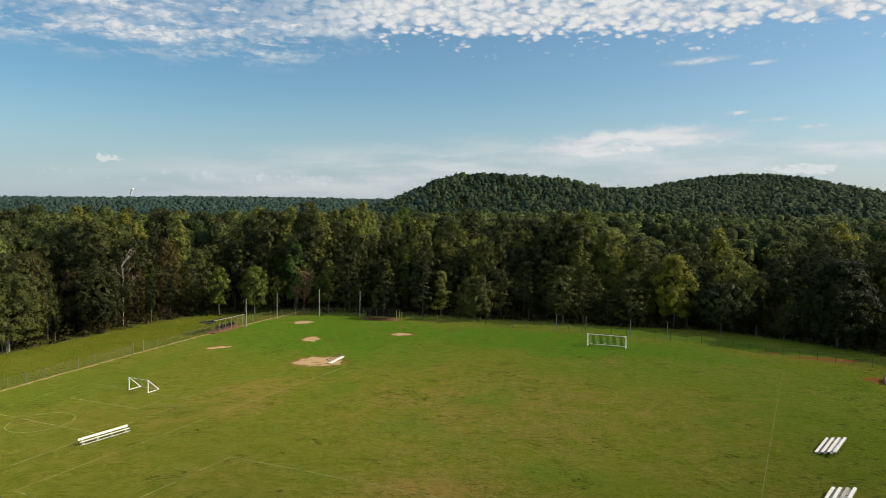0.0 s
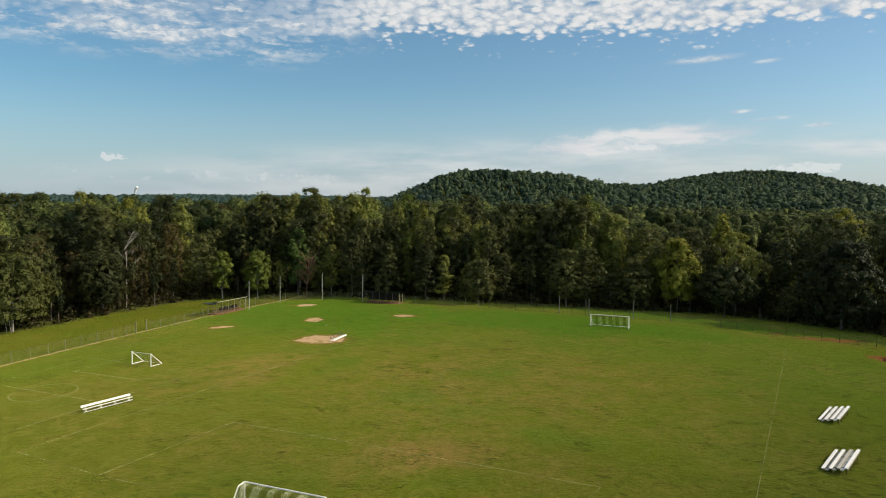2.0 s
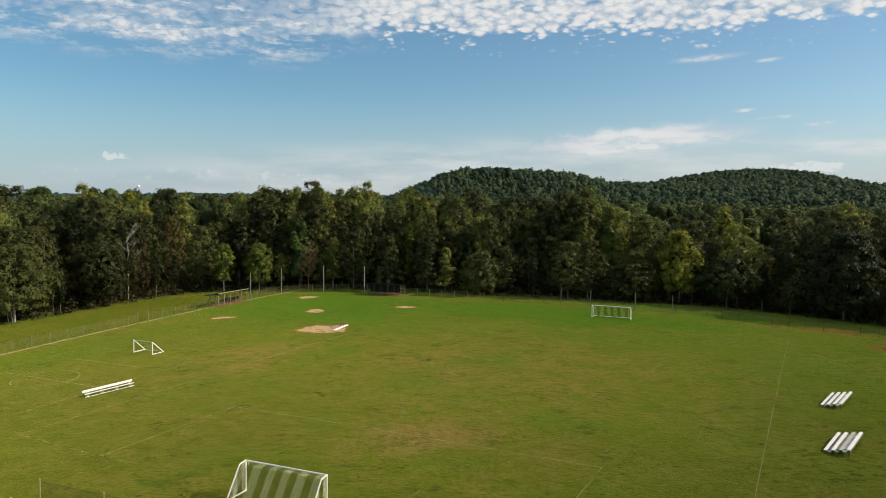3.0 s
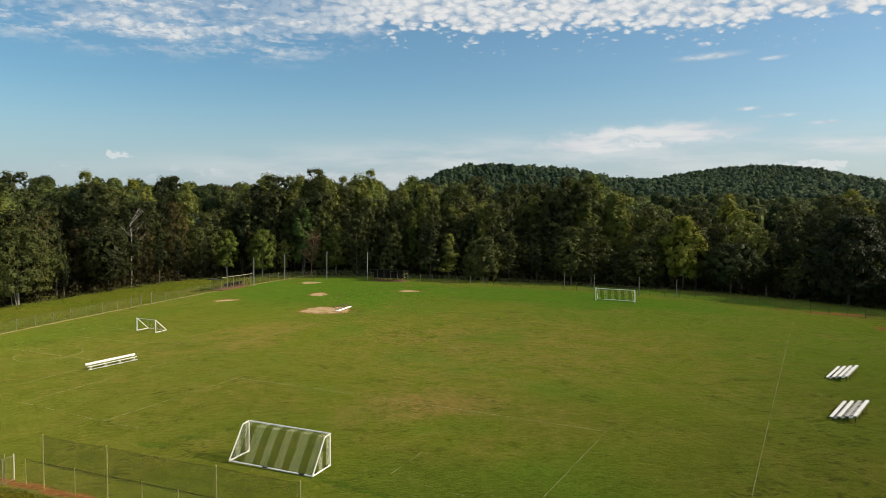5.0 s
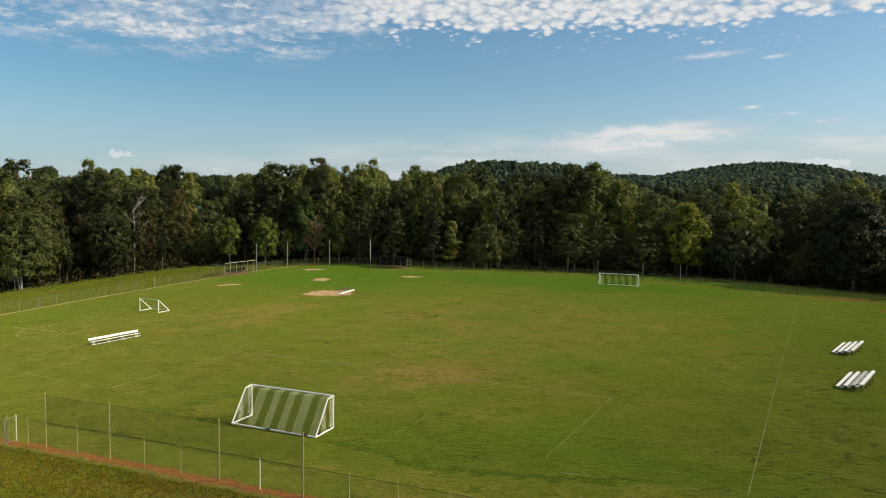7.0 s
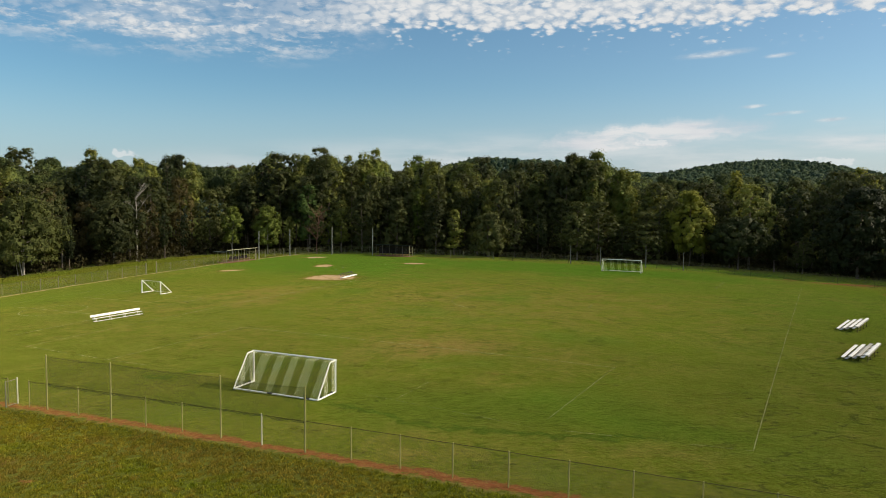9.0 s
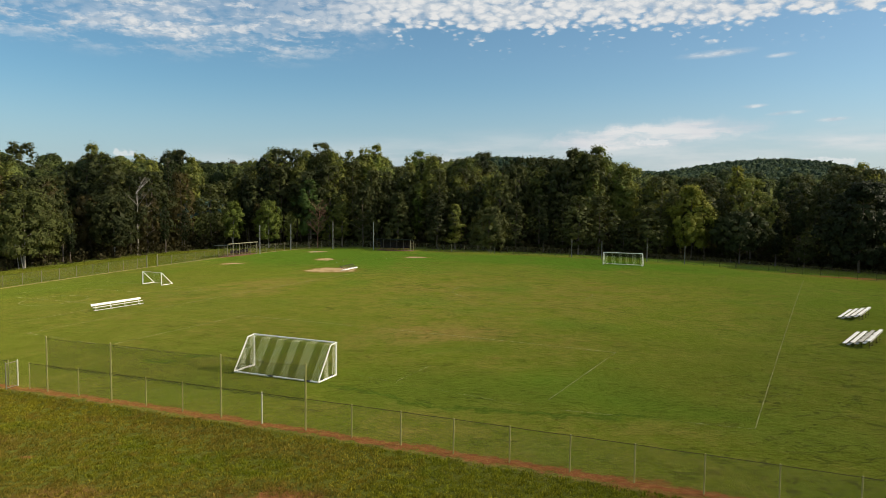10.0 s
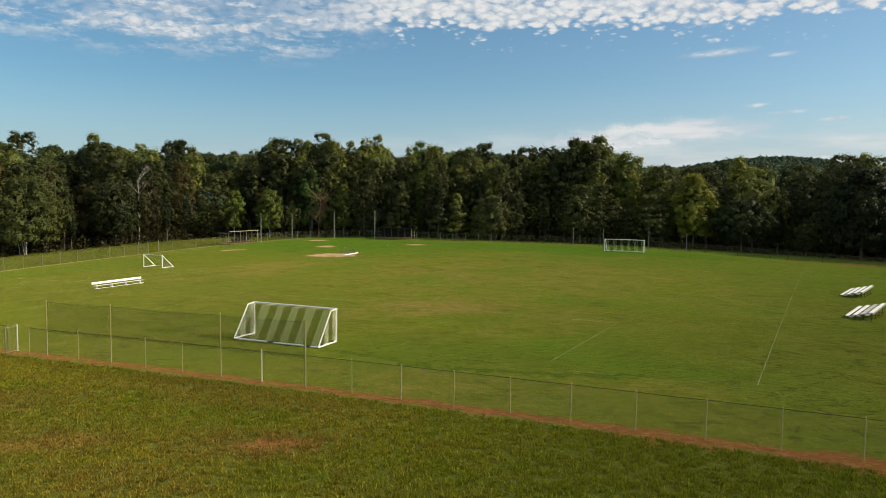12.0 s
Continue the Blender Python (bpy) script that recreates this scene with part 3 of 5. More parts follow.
        c = k.mix(k.math("MULTIPLY", clay, k.ramp(n3, 0.12, 0.5, 0.45, 1.0)), c, clay_c)
        bare = k.math("MULTIPLY", bare, k.ramp(k.noise(pos, 0.75, 4.0, 0.6, 0.8), 0.36, 0.46, 0.1, 1.0))
        c = k.mix(k.math("MULTIPLY", bare, k.ramp(n3, 0.15, 0.45, 0.6, 1.0)), c, earth)
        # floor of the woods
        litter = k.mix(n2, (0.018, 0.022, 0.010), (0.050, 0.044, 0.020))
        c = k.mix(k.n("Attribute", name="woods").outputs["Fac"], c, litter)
        h = k.math("ADD", k.math("MULTIPLY", fine, 0.7), k.math("ADD", n3, k.math("MULTIPLY", mid, 2.0)))
        finish(k, c, 0.95, 0.0, h, 0.14, 0.0)
        for node in k.t.nodes:
            if node.type == "BSDF_PRINCIPLED":
                node.inputs["Diffuse Roughness"].default_value = 0.7
                node.inputs["Sheen Weight"].default_value = 0.28
                node.inputs["Sheen Roughness"].default_value = 0.28
                node.inputs["Sheen Tint"].default_value = (0.62, 0.74, 0.10, 1)
        return m
    rnd = k.n("NewGeometry").outputs["Random Per Island"]
    c = k.mix(1.0, c, k.mix(rnd, (0.62, 0.62, 0.6), (2.2 * gain, 2.0 * gain, 1.4 * gain)), "MULTIPLY")
    d = k.n("BsdfDiffuse", {"Color": c})
    t = k.n("BsdfTranslucent", {"Color": c})
    k.t.links.new(k.n("MixShader", {0: 0.2, 1: d.outputs[0], 2: t.outputs[0]}).outputs[0], k.n("OutputMaterial").inputs[0])
    return m


grass_mat = ground_material("field grass")
me.materials.append(grass_mat)

# ---- helpers for things ----


def box(bm, centre, size, m=None):
    r = bmesh.ops.create_cube(bm, size=1.0, matrix=(m or Matrix()) @ Matrix.LocRotScale(centre, None, size))
    return r["verts"]


def tube(bm, a, b, r0, r1=None, seg=8):
    a, b = Vector(a), Vector(b)
    d = b - a
    m = Matrix.Translation((a + b) / 2) @ d.to_track_quat("Z", "Y").to_matrix().to_4x4()
    bmesh.ops.create_cone(bm, cap_ends=True, segments=seg, radius1=r0, radius2=r0 if r1 is None else r1, depth=d.length, matrix=m)


def bevelled(bm, width=0.01):
    bmesh.ops.bevel(bm, geom=bm.edges[:], offset=width, segments=1, affect="EDGES", profile=0.5)
    return bm


def part(name, bm, mat, parent, label=""):
    data = bpy.data.meshes.new(name)
    bm.to_mesh(data)
    bm.free()
    data.materials.append(mat)
    ob = new(name, data)
    ob.parent = parent
    if label:
        ob["label"] = label
    return ob


def made(name, bm_fill, mat, parent, label="", bevel=0.0):
    bm = bmesh.new()
    bm_fill(bm)
    if bevel:
        bevelled(bm, bevel)
    return part(name, bm, mat, parent, label)


def thing(name, m, label, category, group=""):
    ob = tagged(new(name), label, category, group)
    ob.matrix_world = m
    return ob


def gz(x, y):
    return float(land(x, y))


def quads_mesh(name, corners, mat, normals=None):
    """A mesh of separate leaves or blades: corners is an array (n, 3 or 4, 3), normals one of the same shape."""
    n, c = corners.shape[:2]
    data = bpy.data.meshes.new(name)
    data.vertices.add(c * n)
    data.vertices.foreach_set("co", np.ascontiguousarray(corners, np.float32).ravel())
    data.loops.add(c * n)
    data.polygons.add(n)
    data.loops.foreach_set("vertex_index", np.arange(c * n, dtype=np.int32))
    data.polygons.foreach_set("loop_start", (np.arange(n) * c).astype(np.int32))
    data.update(calc_edges=True)
    if normals is not None:
        data.polygons.foreach_set("use_smooth", np.ones(n, bool))
        data.normals_split_custom_set_from_vertices(normals.reshape(-1, 3))
    data.materials.append(mat)
    return data


def unit_rows(v):
    return v / (np.linalg.norm(v, axis=-1, keepdims=True) + 1e-9)


def leaf_cards(rng, centres, normals, size, slender=0.62):
    """Rhombic sprays of leaves at the centres, facing roughly along the normals."""
    n = len(centres)
    nrm = normals + rng.normal(0, 0.45, (n, 3))
    nrm /= np.linalg.norm(nrm, axis=1)[:, None] + 1e-9
    t = np.cross(nrm, rng.normal(0, 1, (n, 3)))
    t /= np.linalg.norm(t, axis=1)[:, None] + 1e-9
    b = np.cross(nrm, t)
    s = (size * rng.uniform(0.6, 1.3, n))[:, None]
    bend = nrm * s * rng.uniform(-0.25, 0.25, n)[:, None]
    return np.stack([centres + t * s, centres + b * s * slender + bend, centres - t * s, centres - b * s * slender + bend], 1)


def ball(rng, n):
    v = rng.normal(0, 1, (n, 3))
    return v / np.linalg.norm(v, axis=1)[:, None]


def crown_shape(kind, h):
    """Half-width of a crown at the relative height h (0 low, 1 top)."""
    if kind == "poplar":
        return np.sqrt(np.clip(1 - ((h - 0.36) / 0.66) ** 2, 0, 1)) * (1 - 0.25 * h)
    if kind == "oak":
        return np.sqrt(np.clip(1 - ((h - 0.45) / 0.58) ** 2, 0, 1))
    if kind == "pine":
        return (1 - h) ** 0.62 * (0.8 + 0.2 * np.sin(h * 30)) + 0.08
    return np.sqrt(np.clip(1 - ((h - 0.4) / 0.62) ** 2, 0, 1))


def crown_cards(rng, kind, base, top, radius, clumps, per, leaf):
    """Sprays of leaves of one crown, clump by clump over a lumpy outline, with their normals; also the clump centres for the limbs."""
    clumps = int(clumps * max(0.7, radius / 4.6))
    puff = min(1.15, max(0.55, 0.24 * radius))
    ang = rng.uniform(0, 2 * np.pi, clumps) + np.arange(clumps) * 2.4
    if kind == "poplar":
        # several upright plumes of unequal height
        lobes = 6
        la = np.arange(lobes) * 2.4 + rng.uniform(0, 6.28)
        lr = np.r_[0, rng.uniform(0.40, 0.68, lobes - 1)] * radius
        lt = np.r_[1.0, rng.uniform(0.72, 0.97, lobes - 1)]
        pick = np.where(rng.uniform(0, 1, clumps) < 0.3, 0, rng.integers(0, lobes, clumps))
        u = np.clip(rng.beta(1.1, 1.0, clumps), 0.02, 0.9)
        wide = radius * 0.48 * np.clip(1 - u, 0, 1) ** 0.45 * np.clip(u * 3.5, 0.3, 1)
        out = wide * np.clip(rng.normal(0.9, 0.13, clumps), 0.3, 1.1)
        h = u * lt[pick]
        spread_u = (0.55 + 0.45 * np.clip(u * 2, 0, 1)) * (1 - 0.25 * u)
        cen = np.stack([out * np.cos(ang) + (lr * np.cos(la))[pick] * spread_u, out * np.sin(ang) + (lr * np.sin(la))[pick] * spread_u, base + (top - base) * h], 1)
        rad = puff * rng.uniform(0.7, 1.25, clumps) * (1 - 0.1 * u)
    else:
        h = np.clip(rng.beta(1.15, 1.05, clumps), 0.02, 0.95)
        p1, p2 = rng.uniform(0, 6.28, 2)
        lump = 1 + 0.16 * np.sin(3 * ang + 5 * h + p1) + 0.12 * np.sin(2 * ang - 9 * h + p2)
        out = crown_shape(kind, h) * radius * np.clip(rng.normal(0.84, 0.13, clumps), 0.3, 1.05) * lump
        out *= np.where(h > 0.75, np.sqrt(rng.uniform(0.02, 1, clumps)), 1)
        cen = np.stack([out * np.cos(ang), out * np.sin(ang), base + (top - base) * h], 1)
        rad = puff * rng.uniform(0.75, 1.35, clumps)
    tall = {"poplar": 1.5, "oak": 0.95, "pine": 0.6}.get(kind, 1.15)
    stretch = np.array([1, 1, tall])
    d = ball(rng, clumps * per)
    d[:, 2] = np.where(d[:, 2] < -0.4, -d[:, 2], d[:, 2])
    p = np.repeat(cen, per, 0) + d * stretch * (np.repeat(rad, per) * rng.uniform(0.5, 1.04, clumps * per))[:, None]

    def outward(q):
        return unit_rows(np.stack([q[..., 0], q[..., 1], (q[..., 2] - base - 0.35 * (top - base)) * 0.45], -1))

    face = unit_rows(d + 0.9 * outward(p) + np.array([0, 0, 0.1]))
    cards = leaf_cards(rng, p, face * 1.6, leaf)
    soft = np.repeat(unit_rows(face + rng.normal(0, 0.42, face.shape))[:, None, :], 4, 1)
    # the dense middle of each clump
    d2 = ball(rng, clumps * 6)
    d2[:, 2] = np.where(d2[:, 2] < -0.5, -d2[:, 2], d2[:, 2])
    r2 = np.repeat(rad, 6)
    p2 = np.repeat(cen, 6, 0) + d2 * stretch * (r2 * 0.42)[:, None]
    face2 = unit_rows(d2 + 0.9 * outward(p2))
    core = leaf_cards(rng, p2, face2 * 2.5, np.minimum(r2 * 0.55, 0.5), 0.75)
    # inner foliage that closes the crown
    n = clumps
    hi, ai = rng.uniform(0.03, 0.8, n), rng.uniform(0, 6.283, n)
    ri = crown_shape(kind, hi) * radius * rng.uniform(0.3, 0.5 if kind == "poplar" else 0.64, n)
    q = np.stack([ri * np.cos(ai), ri * np.sin(ai), base + (top - base) * hi], 1)
    inner = leaf_cards(rng, q, outward(q) * 2, leaf * 3.0)
    quads = np.concatenate([cards, core, inner])
    normals = np.concatenate([soft, np.repeat(face2[:, None, :], 4, 1), np.repeat(outward(q)[:, None, :], 4, 1)])
    return quads, normals, cen, rad


def trunk_bm(rng, height, radius, cen, limbs, lean=0.0):
    bm = bmesh.new()
    z, p, steps = 0.0, Vector((0, 0, -0.3)), 5
    for s in range(steps):
        q = Vector((rng.normal(0, 0.12) + lean * (s + 1), rng.normal(0, 0.12), height * (s + 1) / steps))
        tube(bm, p, q, radius * (1 - 0.16 * s) * (1.25 if s == 0 else 1), radius * (1 - 0.16 * (s + 1)), 7)
        p = q
    for c in cen[:limbs]:
        at = Vector((0, 0, max(height * 0.2, c[2] - 0.45 * math.hypot(c[0], c[1]) - 0.8)))
        at.z = min(at.z, height * 0.96)
        tube(bm, at, Vector(c), radius * 0.32, radius * 0.08, 5)
    return bm


def make_tree(name, kind, seed, height, radius, base, clumps, per, leaf, mat, bark_mat, label, trunk_r=0.26):
    rng = np.random.default_rng(seed)
    cards, normals, cen, rad = crown_cards(rng, kind, base, height * 0.99, radius, clumps, per, leaf)
    root = tagged(new(name), label, "tree", "trees at the edge of the woods")
    part("trunk", trunk_bm(rng, height * 0.9, trunk_r, cen, 14), bark_mat, root)
    ob = new("crown", quads_mesh("crown", cards, mat, normals))
    ob.parent = root
    return root


# ---- woods ----
# height of the canopy by direction from the field's near end, in degrees and metres
SKYLINE = ((-36, 23.8), (-31.5, 23.3), (-29, 25.2), (-26.5, 23.3), (-24, 24.6), (-21, 23.2), (-18.6, 23.2), (-15.4, 26.3), (-13.5, 27.6), (-11, 24.8), (-8.6, 26.3), (-6.5, 22.0), (-4.8, 25.6), (0, 25.2), (2, 23.2), (5.5, 23.5), (7.3, 27.2), (9.5, 27.8), (10.8, 24.0), (13.2, 21.6), (16.3, 20.8), (19.3, 23.0), (22.4, 20.8), (26, 21.6), (28, 22.6), (29, 21.2), (40, 20.8))


def skyline(x, y):
    """Highest treetops allowed at a place: the canopy climbs with the distance."""
    far = np.clip(np.hypot(x, y) / 190.0, 0.8, 1.42)
    return 10.4 + far * (-10.4 + np.interp(np.degrees(np.arctan2(x, y)), [p[0] for p in SKYLINE], [p[1] for p in SKYLINE]))


KINDS, PLAIN_KINDS = [], []
for n, (name, kind, H, R, base, mat, bk, lab) in enumerate((
        ("poplar_tree", "poplar", 24, 5.0, 4.0, leaf_poplar, bark, "tall tulip poplar with dense yellowish green leaves"),
        ("poplar_tree", "poplar", 24, 4.6, 3.0, leaf_poplar, bark, "slender tulip poplar with yellowish green leaves"),
        ("poplar_tree", "poplar", 24, 4.8, 4.5, leaf_bright, bark, "broad poplar with bright green leaves"),
        ("oak_tree", "oak", 22, 5.4, 2.2, leaf_oak, bark, "round-headed oak with dark green leaves"),
        ("oak_tree", "oak", 22, 4.8, 1.0, leaf_oak, bark, "oak at the wood's edge with low dark branches"),
        ("maple_tree", "round", 21, 4.4, 1.2, leaf_poplar, bark, "leafy maple with mixed green leaves"),
        ("pine_tree", "poplar", 25, 3.8, 6.0, leaf_pine, bark, "tall dark pine with ragged needles"),
        ("maple_tree", "round", 18, 3.8, 1.2, leaf_rust, bark, "maple turning rust brown in early autumn"))):
    KINDS.append((make_tree(name, kind, 40 + n, H, R, base, 135, 26, 0.19, mat, bk, lab), H, R))
    PLAIN_KINDS.append((make_tree(name, kind, 140 + n, H, R, 0.36 * H, 100, 22, 0.2, mat, bk, lab), H, R))

rng = np.random.default_rng(7)
placed = []
# trees that stand out at the edge: x, y, room
LONE = ((-60.0, 168.4, 6.5), (-52.0, 170.8, 6.5), (-86.3, 128.6, 7.5), (-78.2, 146.4, 6.5), (-94.2, 148.6, 5), (-85.6, 149.8, 4.5), (49.2, 165.0, 6.5), (59.0, 161.4, 7.5), (2.4, 164.6, 6), (79.0, 149.0, 7.5), (-39.5, 170.0, 5.5), (-76.0, 152.0, 2.0), (-42.7, 175.2, 4.5), (-19.8, 170.6, 5), (-5.7, 169.9, 4.5), (-15.4, 177.4, 3), (35.6, 175.6, 6))


def try_place(x, y, gap):
    for px, py in placed:
        if (px - x) ** 2 + (py - y) ** 2 < gap * gap:
            return False
    placed.append((x, y))
    return True


def set_tree(which, x, y, height, wide=1.0, stock=KINDS):
    src, H, R = stock[which]
    s = height / H
    t = copy_thing(src, Matrix())
    t.matrix_basis = pose(x, y, gz(x, y) - 0.1, 0, 0, float(rng.uniform(0, 360))) @ Matrix.Diagonal((s * wide, s * wide, s, 1))
    return t


# rows of the edge: small and low in front, tall behind
edge = np.array(EDGE, float)
seg = np.hypot(*np.diff(edge, axis=0).T)
cum = np.r_[0, np.cumsum(seg)]
for depth, gap, lo, hi, tall in ((2.5, 6.4, 0.34, 0.60, 0), (7.0, 6.2, 0.56, 0.84, 0), (12.5, 6.2, 0.76, 0.97, 1), (19.0, 6.4, 0.84, 1.0, 1), (26.5, 6.6, 0.86, 1.03, 1)):
    s = 8.0
    while s < cum[-1] - 4:
        s += gap * float(rng.uniform(0.75, 1.3))
        n = min(int(np.searchsorted(cum, s)) - 1, len(seg) - 1)
        a, b = edge[n], edge[n + 1]
        f = (s - cum[n]) / seg[n]
        nrm = np.array([-(b - a)[1], (b - a)[0]]) / seg[n]
        x, y = a + f * (b - a) + nrm * (depth + float(rng.uniform(-1.6, 1.6)))
        # Rows run on out of view at the right to shade the field's edge.
        az_here = math.degrees(math.atan2(x, y))
        if az_here < -40 or az_here > 52 or y < 85 or any((x - a) ** 2 + (y - b) ** 2 < (r * r if y < b + 3.2 else 9) for a, b, r in LONE) or not try_place(x, y, 4.6):
            continue
        top = float(skyline(x, y)) * float(rng.uniform(lo, hi))
        if tall:
            which = int(rng.choice([0, 0, 1, 1, 2, 3, 5, 6], p=[.17, .13, .13, .12, .08, .15, .1, .12]))
        else:
            which = int(rng.choice([1, 3, 4, 5, 7, 0], p=[.2, .2, .2, .2, .04, .16] if az_here < 13 else [.1, .35, .42, .06, 0, .07]))
        if -72 < x < -30 and 4 < depth < 15:
            which = int(rng.choice([3, 6, 5, 1]))
        if depth < 15 and az_here < -17:
            which = int(rng.choice([3, 4, 7, 6], p=[.3, .27, .08, .35]))
        if 2.0 < az_here < 8.5:
            which = int(rng.choice([3, 4, 6], p=[.4, .3, .3]))
        if az_here > 15:
            which = int(rng.choice([3, 4, 6, 0], p=[.3, .3, .3, .1] if depth > 10 else [.3, .4, .3, 0]))
        set_tree(which, x, y, top * 1.03, float(rng.uniform(0.80, 1.08)) * (1.3 if depth < 3 else 1.0), KINDS if depth < 10 else PLAIN_KINDS)
# dark trees that stand close behind the single ones
for n, (a, b, r) in enumerate(LONE):
    for k in (-1, 1):
        x, y = a * 1.045 + 2.6 * k, b * 1.045 + 1.5 + 0.7 * k
        set_tree((3, 6, 4)[(n + k) % 3], x, y, float(skyline(x, y)) * (0.78 + 0.05 * k), 1.0, PLAIN_KINDS)
STOCK = KINDS + PLAIN_KINDS
for n, (src, H, R) in enumerate([STOCK[7], STOCK[15]] + [s for i, s in enumerate(STOCK) if i not in (7, 15)]):
    x, y = -70 + 9.5 * n, 205.0 - 0.35 * abs(9.5 * n - 20)
    src.matrix_basis = pose(x, y, gz(x, y) - 0.1) @ Matrix.Diagonal((1, 1, float(skyline(x, y)) * 0.95 / H, 1))


def scatter(seed, count, lo_az, hi_az, r0, r1, keep):
    rng = np.random.default_rng(seed)
    a = np.radians(rng.uniform(lo_az, hi_az, count))
    r = np.sqrt(rng.uniform(r0 * r0, r1 * r1, count))
    x, y = r * np.sin(a), r * np.cos(a)
    ok = keep(x, y)
    return x[ok], y[ok], rng


def dome_woods(name, spots, per, card_size, mat, label):
    """Crowns seen from afar: each a lumpy heap of foliage, roughened by loose sprays of leaves."""
    rng = np.random.default_rng(len(spots))
    x, y, z, H, R = np.array(spots).T
    n = len(x)
    seg_n, rings = 6, (-0.2, 0.4, 0.8)
    th = np.arange(seg_n) * 2 * np.pi / seg_n
    unit = np.array([(math.cos(t + 0.4 * i) * math.sqrt(1 - h * h), math.sin(t + 0.4 * i) * math.sqrt(1 - h * h), h) for i, h in enumerate(rings) for t in th] + [(0, 0, 1)])
    unit[:seg_n, 2] = -1.1  # the lowest ring hangs down as a skirt
    nv = len(unit)
    c = np.stack([x, y, z + H - R * 1.1], 1)
    tall = rng.uniform(0.75, 1.3, n)
    # Nearer crowns right of about 13 degrees get a darker tint.
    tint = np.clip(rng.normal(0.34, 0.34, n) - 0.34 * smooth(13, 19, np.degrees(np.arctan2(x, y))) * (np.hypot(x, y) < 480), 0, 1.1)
    v = c[:, None, :] + unit[None] * np.stack([R, R, R * tall], 1)[:, None, :] * rng.uniform(0.65, 1.1, (n, nv))[:, :, None] * (0.84 if per > 30 or per < 6 else 0.74)
    faces = []
    for i in range(len(rings) - 1):
        for k in range(seg_n):
            a, b = i * seg_n + k, i * seg_n + (k + 1) % seg_n
            faces.append((a, b, b + seg_n, a + seg_n))
    last = (len(rings) - 1) * seg_n
    tris = [(last + k, last + (k + 1) % seg_n, nv - 1) for k in range(seg_n)]
    d = ball(rng, n * per)
    d[:, 2] = np.abs(d[:, 2])
    RR = np.repeat(R, per)
    p = np.repeat(c, per, 0) + d * (RR * rng.uniform(0.66, 0.9, n * per))[:, None] * np.stack([np.ones(n * per), np.ones(n * per), np.repeat(tall, per)], 1)
    card = leaf_cards(rng, p, d * 1.8, 1.0)
    card = p[:, None, :] + (card - p[:, None, :]) * (RR * card_size)[:, None, None]
    base = (np.arange(n) * nv)[:, None, None]
    q = (np.array(faces)[None] + base).reshape(-1, 4)
    t = (np.array(tris)[None] + base).reshape(-1, 3)
    m = n * nv + np.arange(len(card) * 4).reshape(-1, 4)
    quads = np.concatenate([q, m])
    data = bpy.data.meshes.new(name)
    co = np.concatenate([v.reshape(-1, 3), card.reshape(-1, 3)])
    data.vertices.add(len(co))
    data.vertices.foreach_set("co", co.astype(np.float32).ravel())
    data.loops.add(quads.size + t.size)
    data.polygons.add(len(quads) + len(t))
    data.loops.foreach_set("vertex_index", np.concatenate([quads.ravel(), t.ravel()]).astype(np.int32))
    data.polygons.foreach_set("loop_start", np.concatenate([np.arange(len(quads)) * 4, quads.size + np.arange(len(t)) * 3]).astype(np.int32))
    data.update(calc_edges=True)
    data.polygons.foreach_set("use_smooth", np.ones(len(quads) + len(t), bool))
    round_n = unit_rows(unit * np.array([1, 1, 0.7]) + np.array([0, 0, 0.35]))
    data.normals_split_custom_set_from_vertices(np.concatenate([np.tile(round_n, (n, 1)), np.repeat(unit_rows(d + np.array([0, 0, 0.3]) + rng.normal(0, 0.3, d.shape)), 4, 0)]))
    data.materials.append(mat)
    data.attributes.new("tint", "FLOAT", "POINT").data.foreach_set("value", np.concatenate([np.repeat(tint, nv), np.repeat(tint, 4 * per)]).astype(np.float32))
    return tagged(new(name, data), label, "woods", kind="stuff")


x, y, g2 = scatter(11, 4200, -42, 40, 150, 520, lambda x, y: beyond(x, y) > 22)
near = np.hypot(x, y) < 275
H = np.minimum(skyline(x, y), 28.0) * g2.uniform(0.74, 0.97, len(x))
R = g2.uniform(2.4, 5.0, len(x))
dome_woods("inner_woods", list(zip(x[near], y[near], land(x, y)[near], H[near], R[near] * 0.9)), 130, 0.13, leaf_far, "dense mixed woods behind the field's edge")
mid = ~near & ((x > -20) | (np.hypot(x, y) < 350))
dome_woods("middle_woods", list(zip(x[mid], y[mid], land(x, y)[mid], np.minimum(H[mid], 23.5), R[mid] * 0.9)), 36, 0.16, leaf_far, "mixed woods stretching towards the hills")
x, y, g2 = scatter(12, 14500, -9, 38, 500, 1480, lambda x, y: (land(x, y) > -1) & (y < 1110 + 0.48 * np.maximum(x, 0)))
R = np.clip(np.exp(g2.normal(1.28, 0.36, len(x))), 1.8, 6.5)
dome_woods("hill_woods", list(zip(x, y, land(x, y), 9.0 + R * 1.3 + g2.uniform(-2, 2, len(x)), R)), 9, 0.28, leaf_hill_hazed, "woods covering the two hills")
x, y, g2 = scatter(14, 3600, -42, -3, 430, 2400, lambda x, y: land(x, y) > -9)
dome_woods("plain_woods", list(zip(x, y, land(x, y), g2.uniform(12, 19, len(x)), g2.uniform(5, 11, len(x)))), 3, 0.3, leaf_ridge_hazed, "woods on the plain below the ridge")
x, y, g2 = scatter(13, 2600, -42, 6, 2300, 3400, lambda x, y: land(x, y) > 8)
dome_woods("ridge_woods", list(zip(x, y, land(x, y), g2.uniform(14, 22, len(x)), g2.uniform(12, 20, len(x)))), 1, 0.3, leaf_ridge_hazed, "woods on the far ridge")

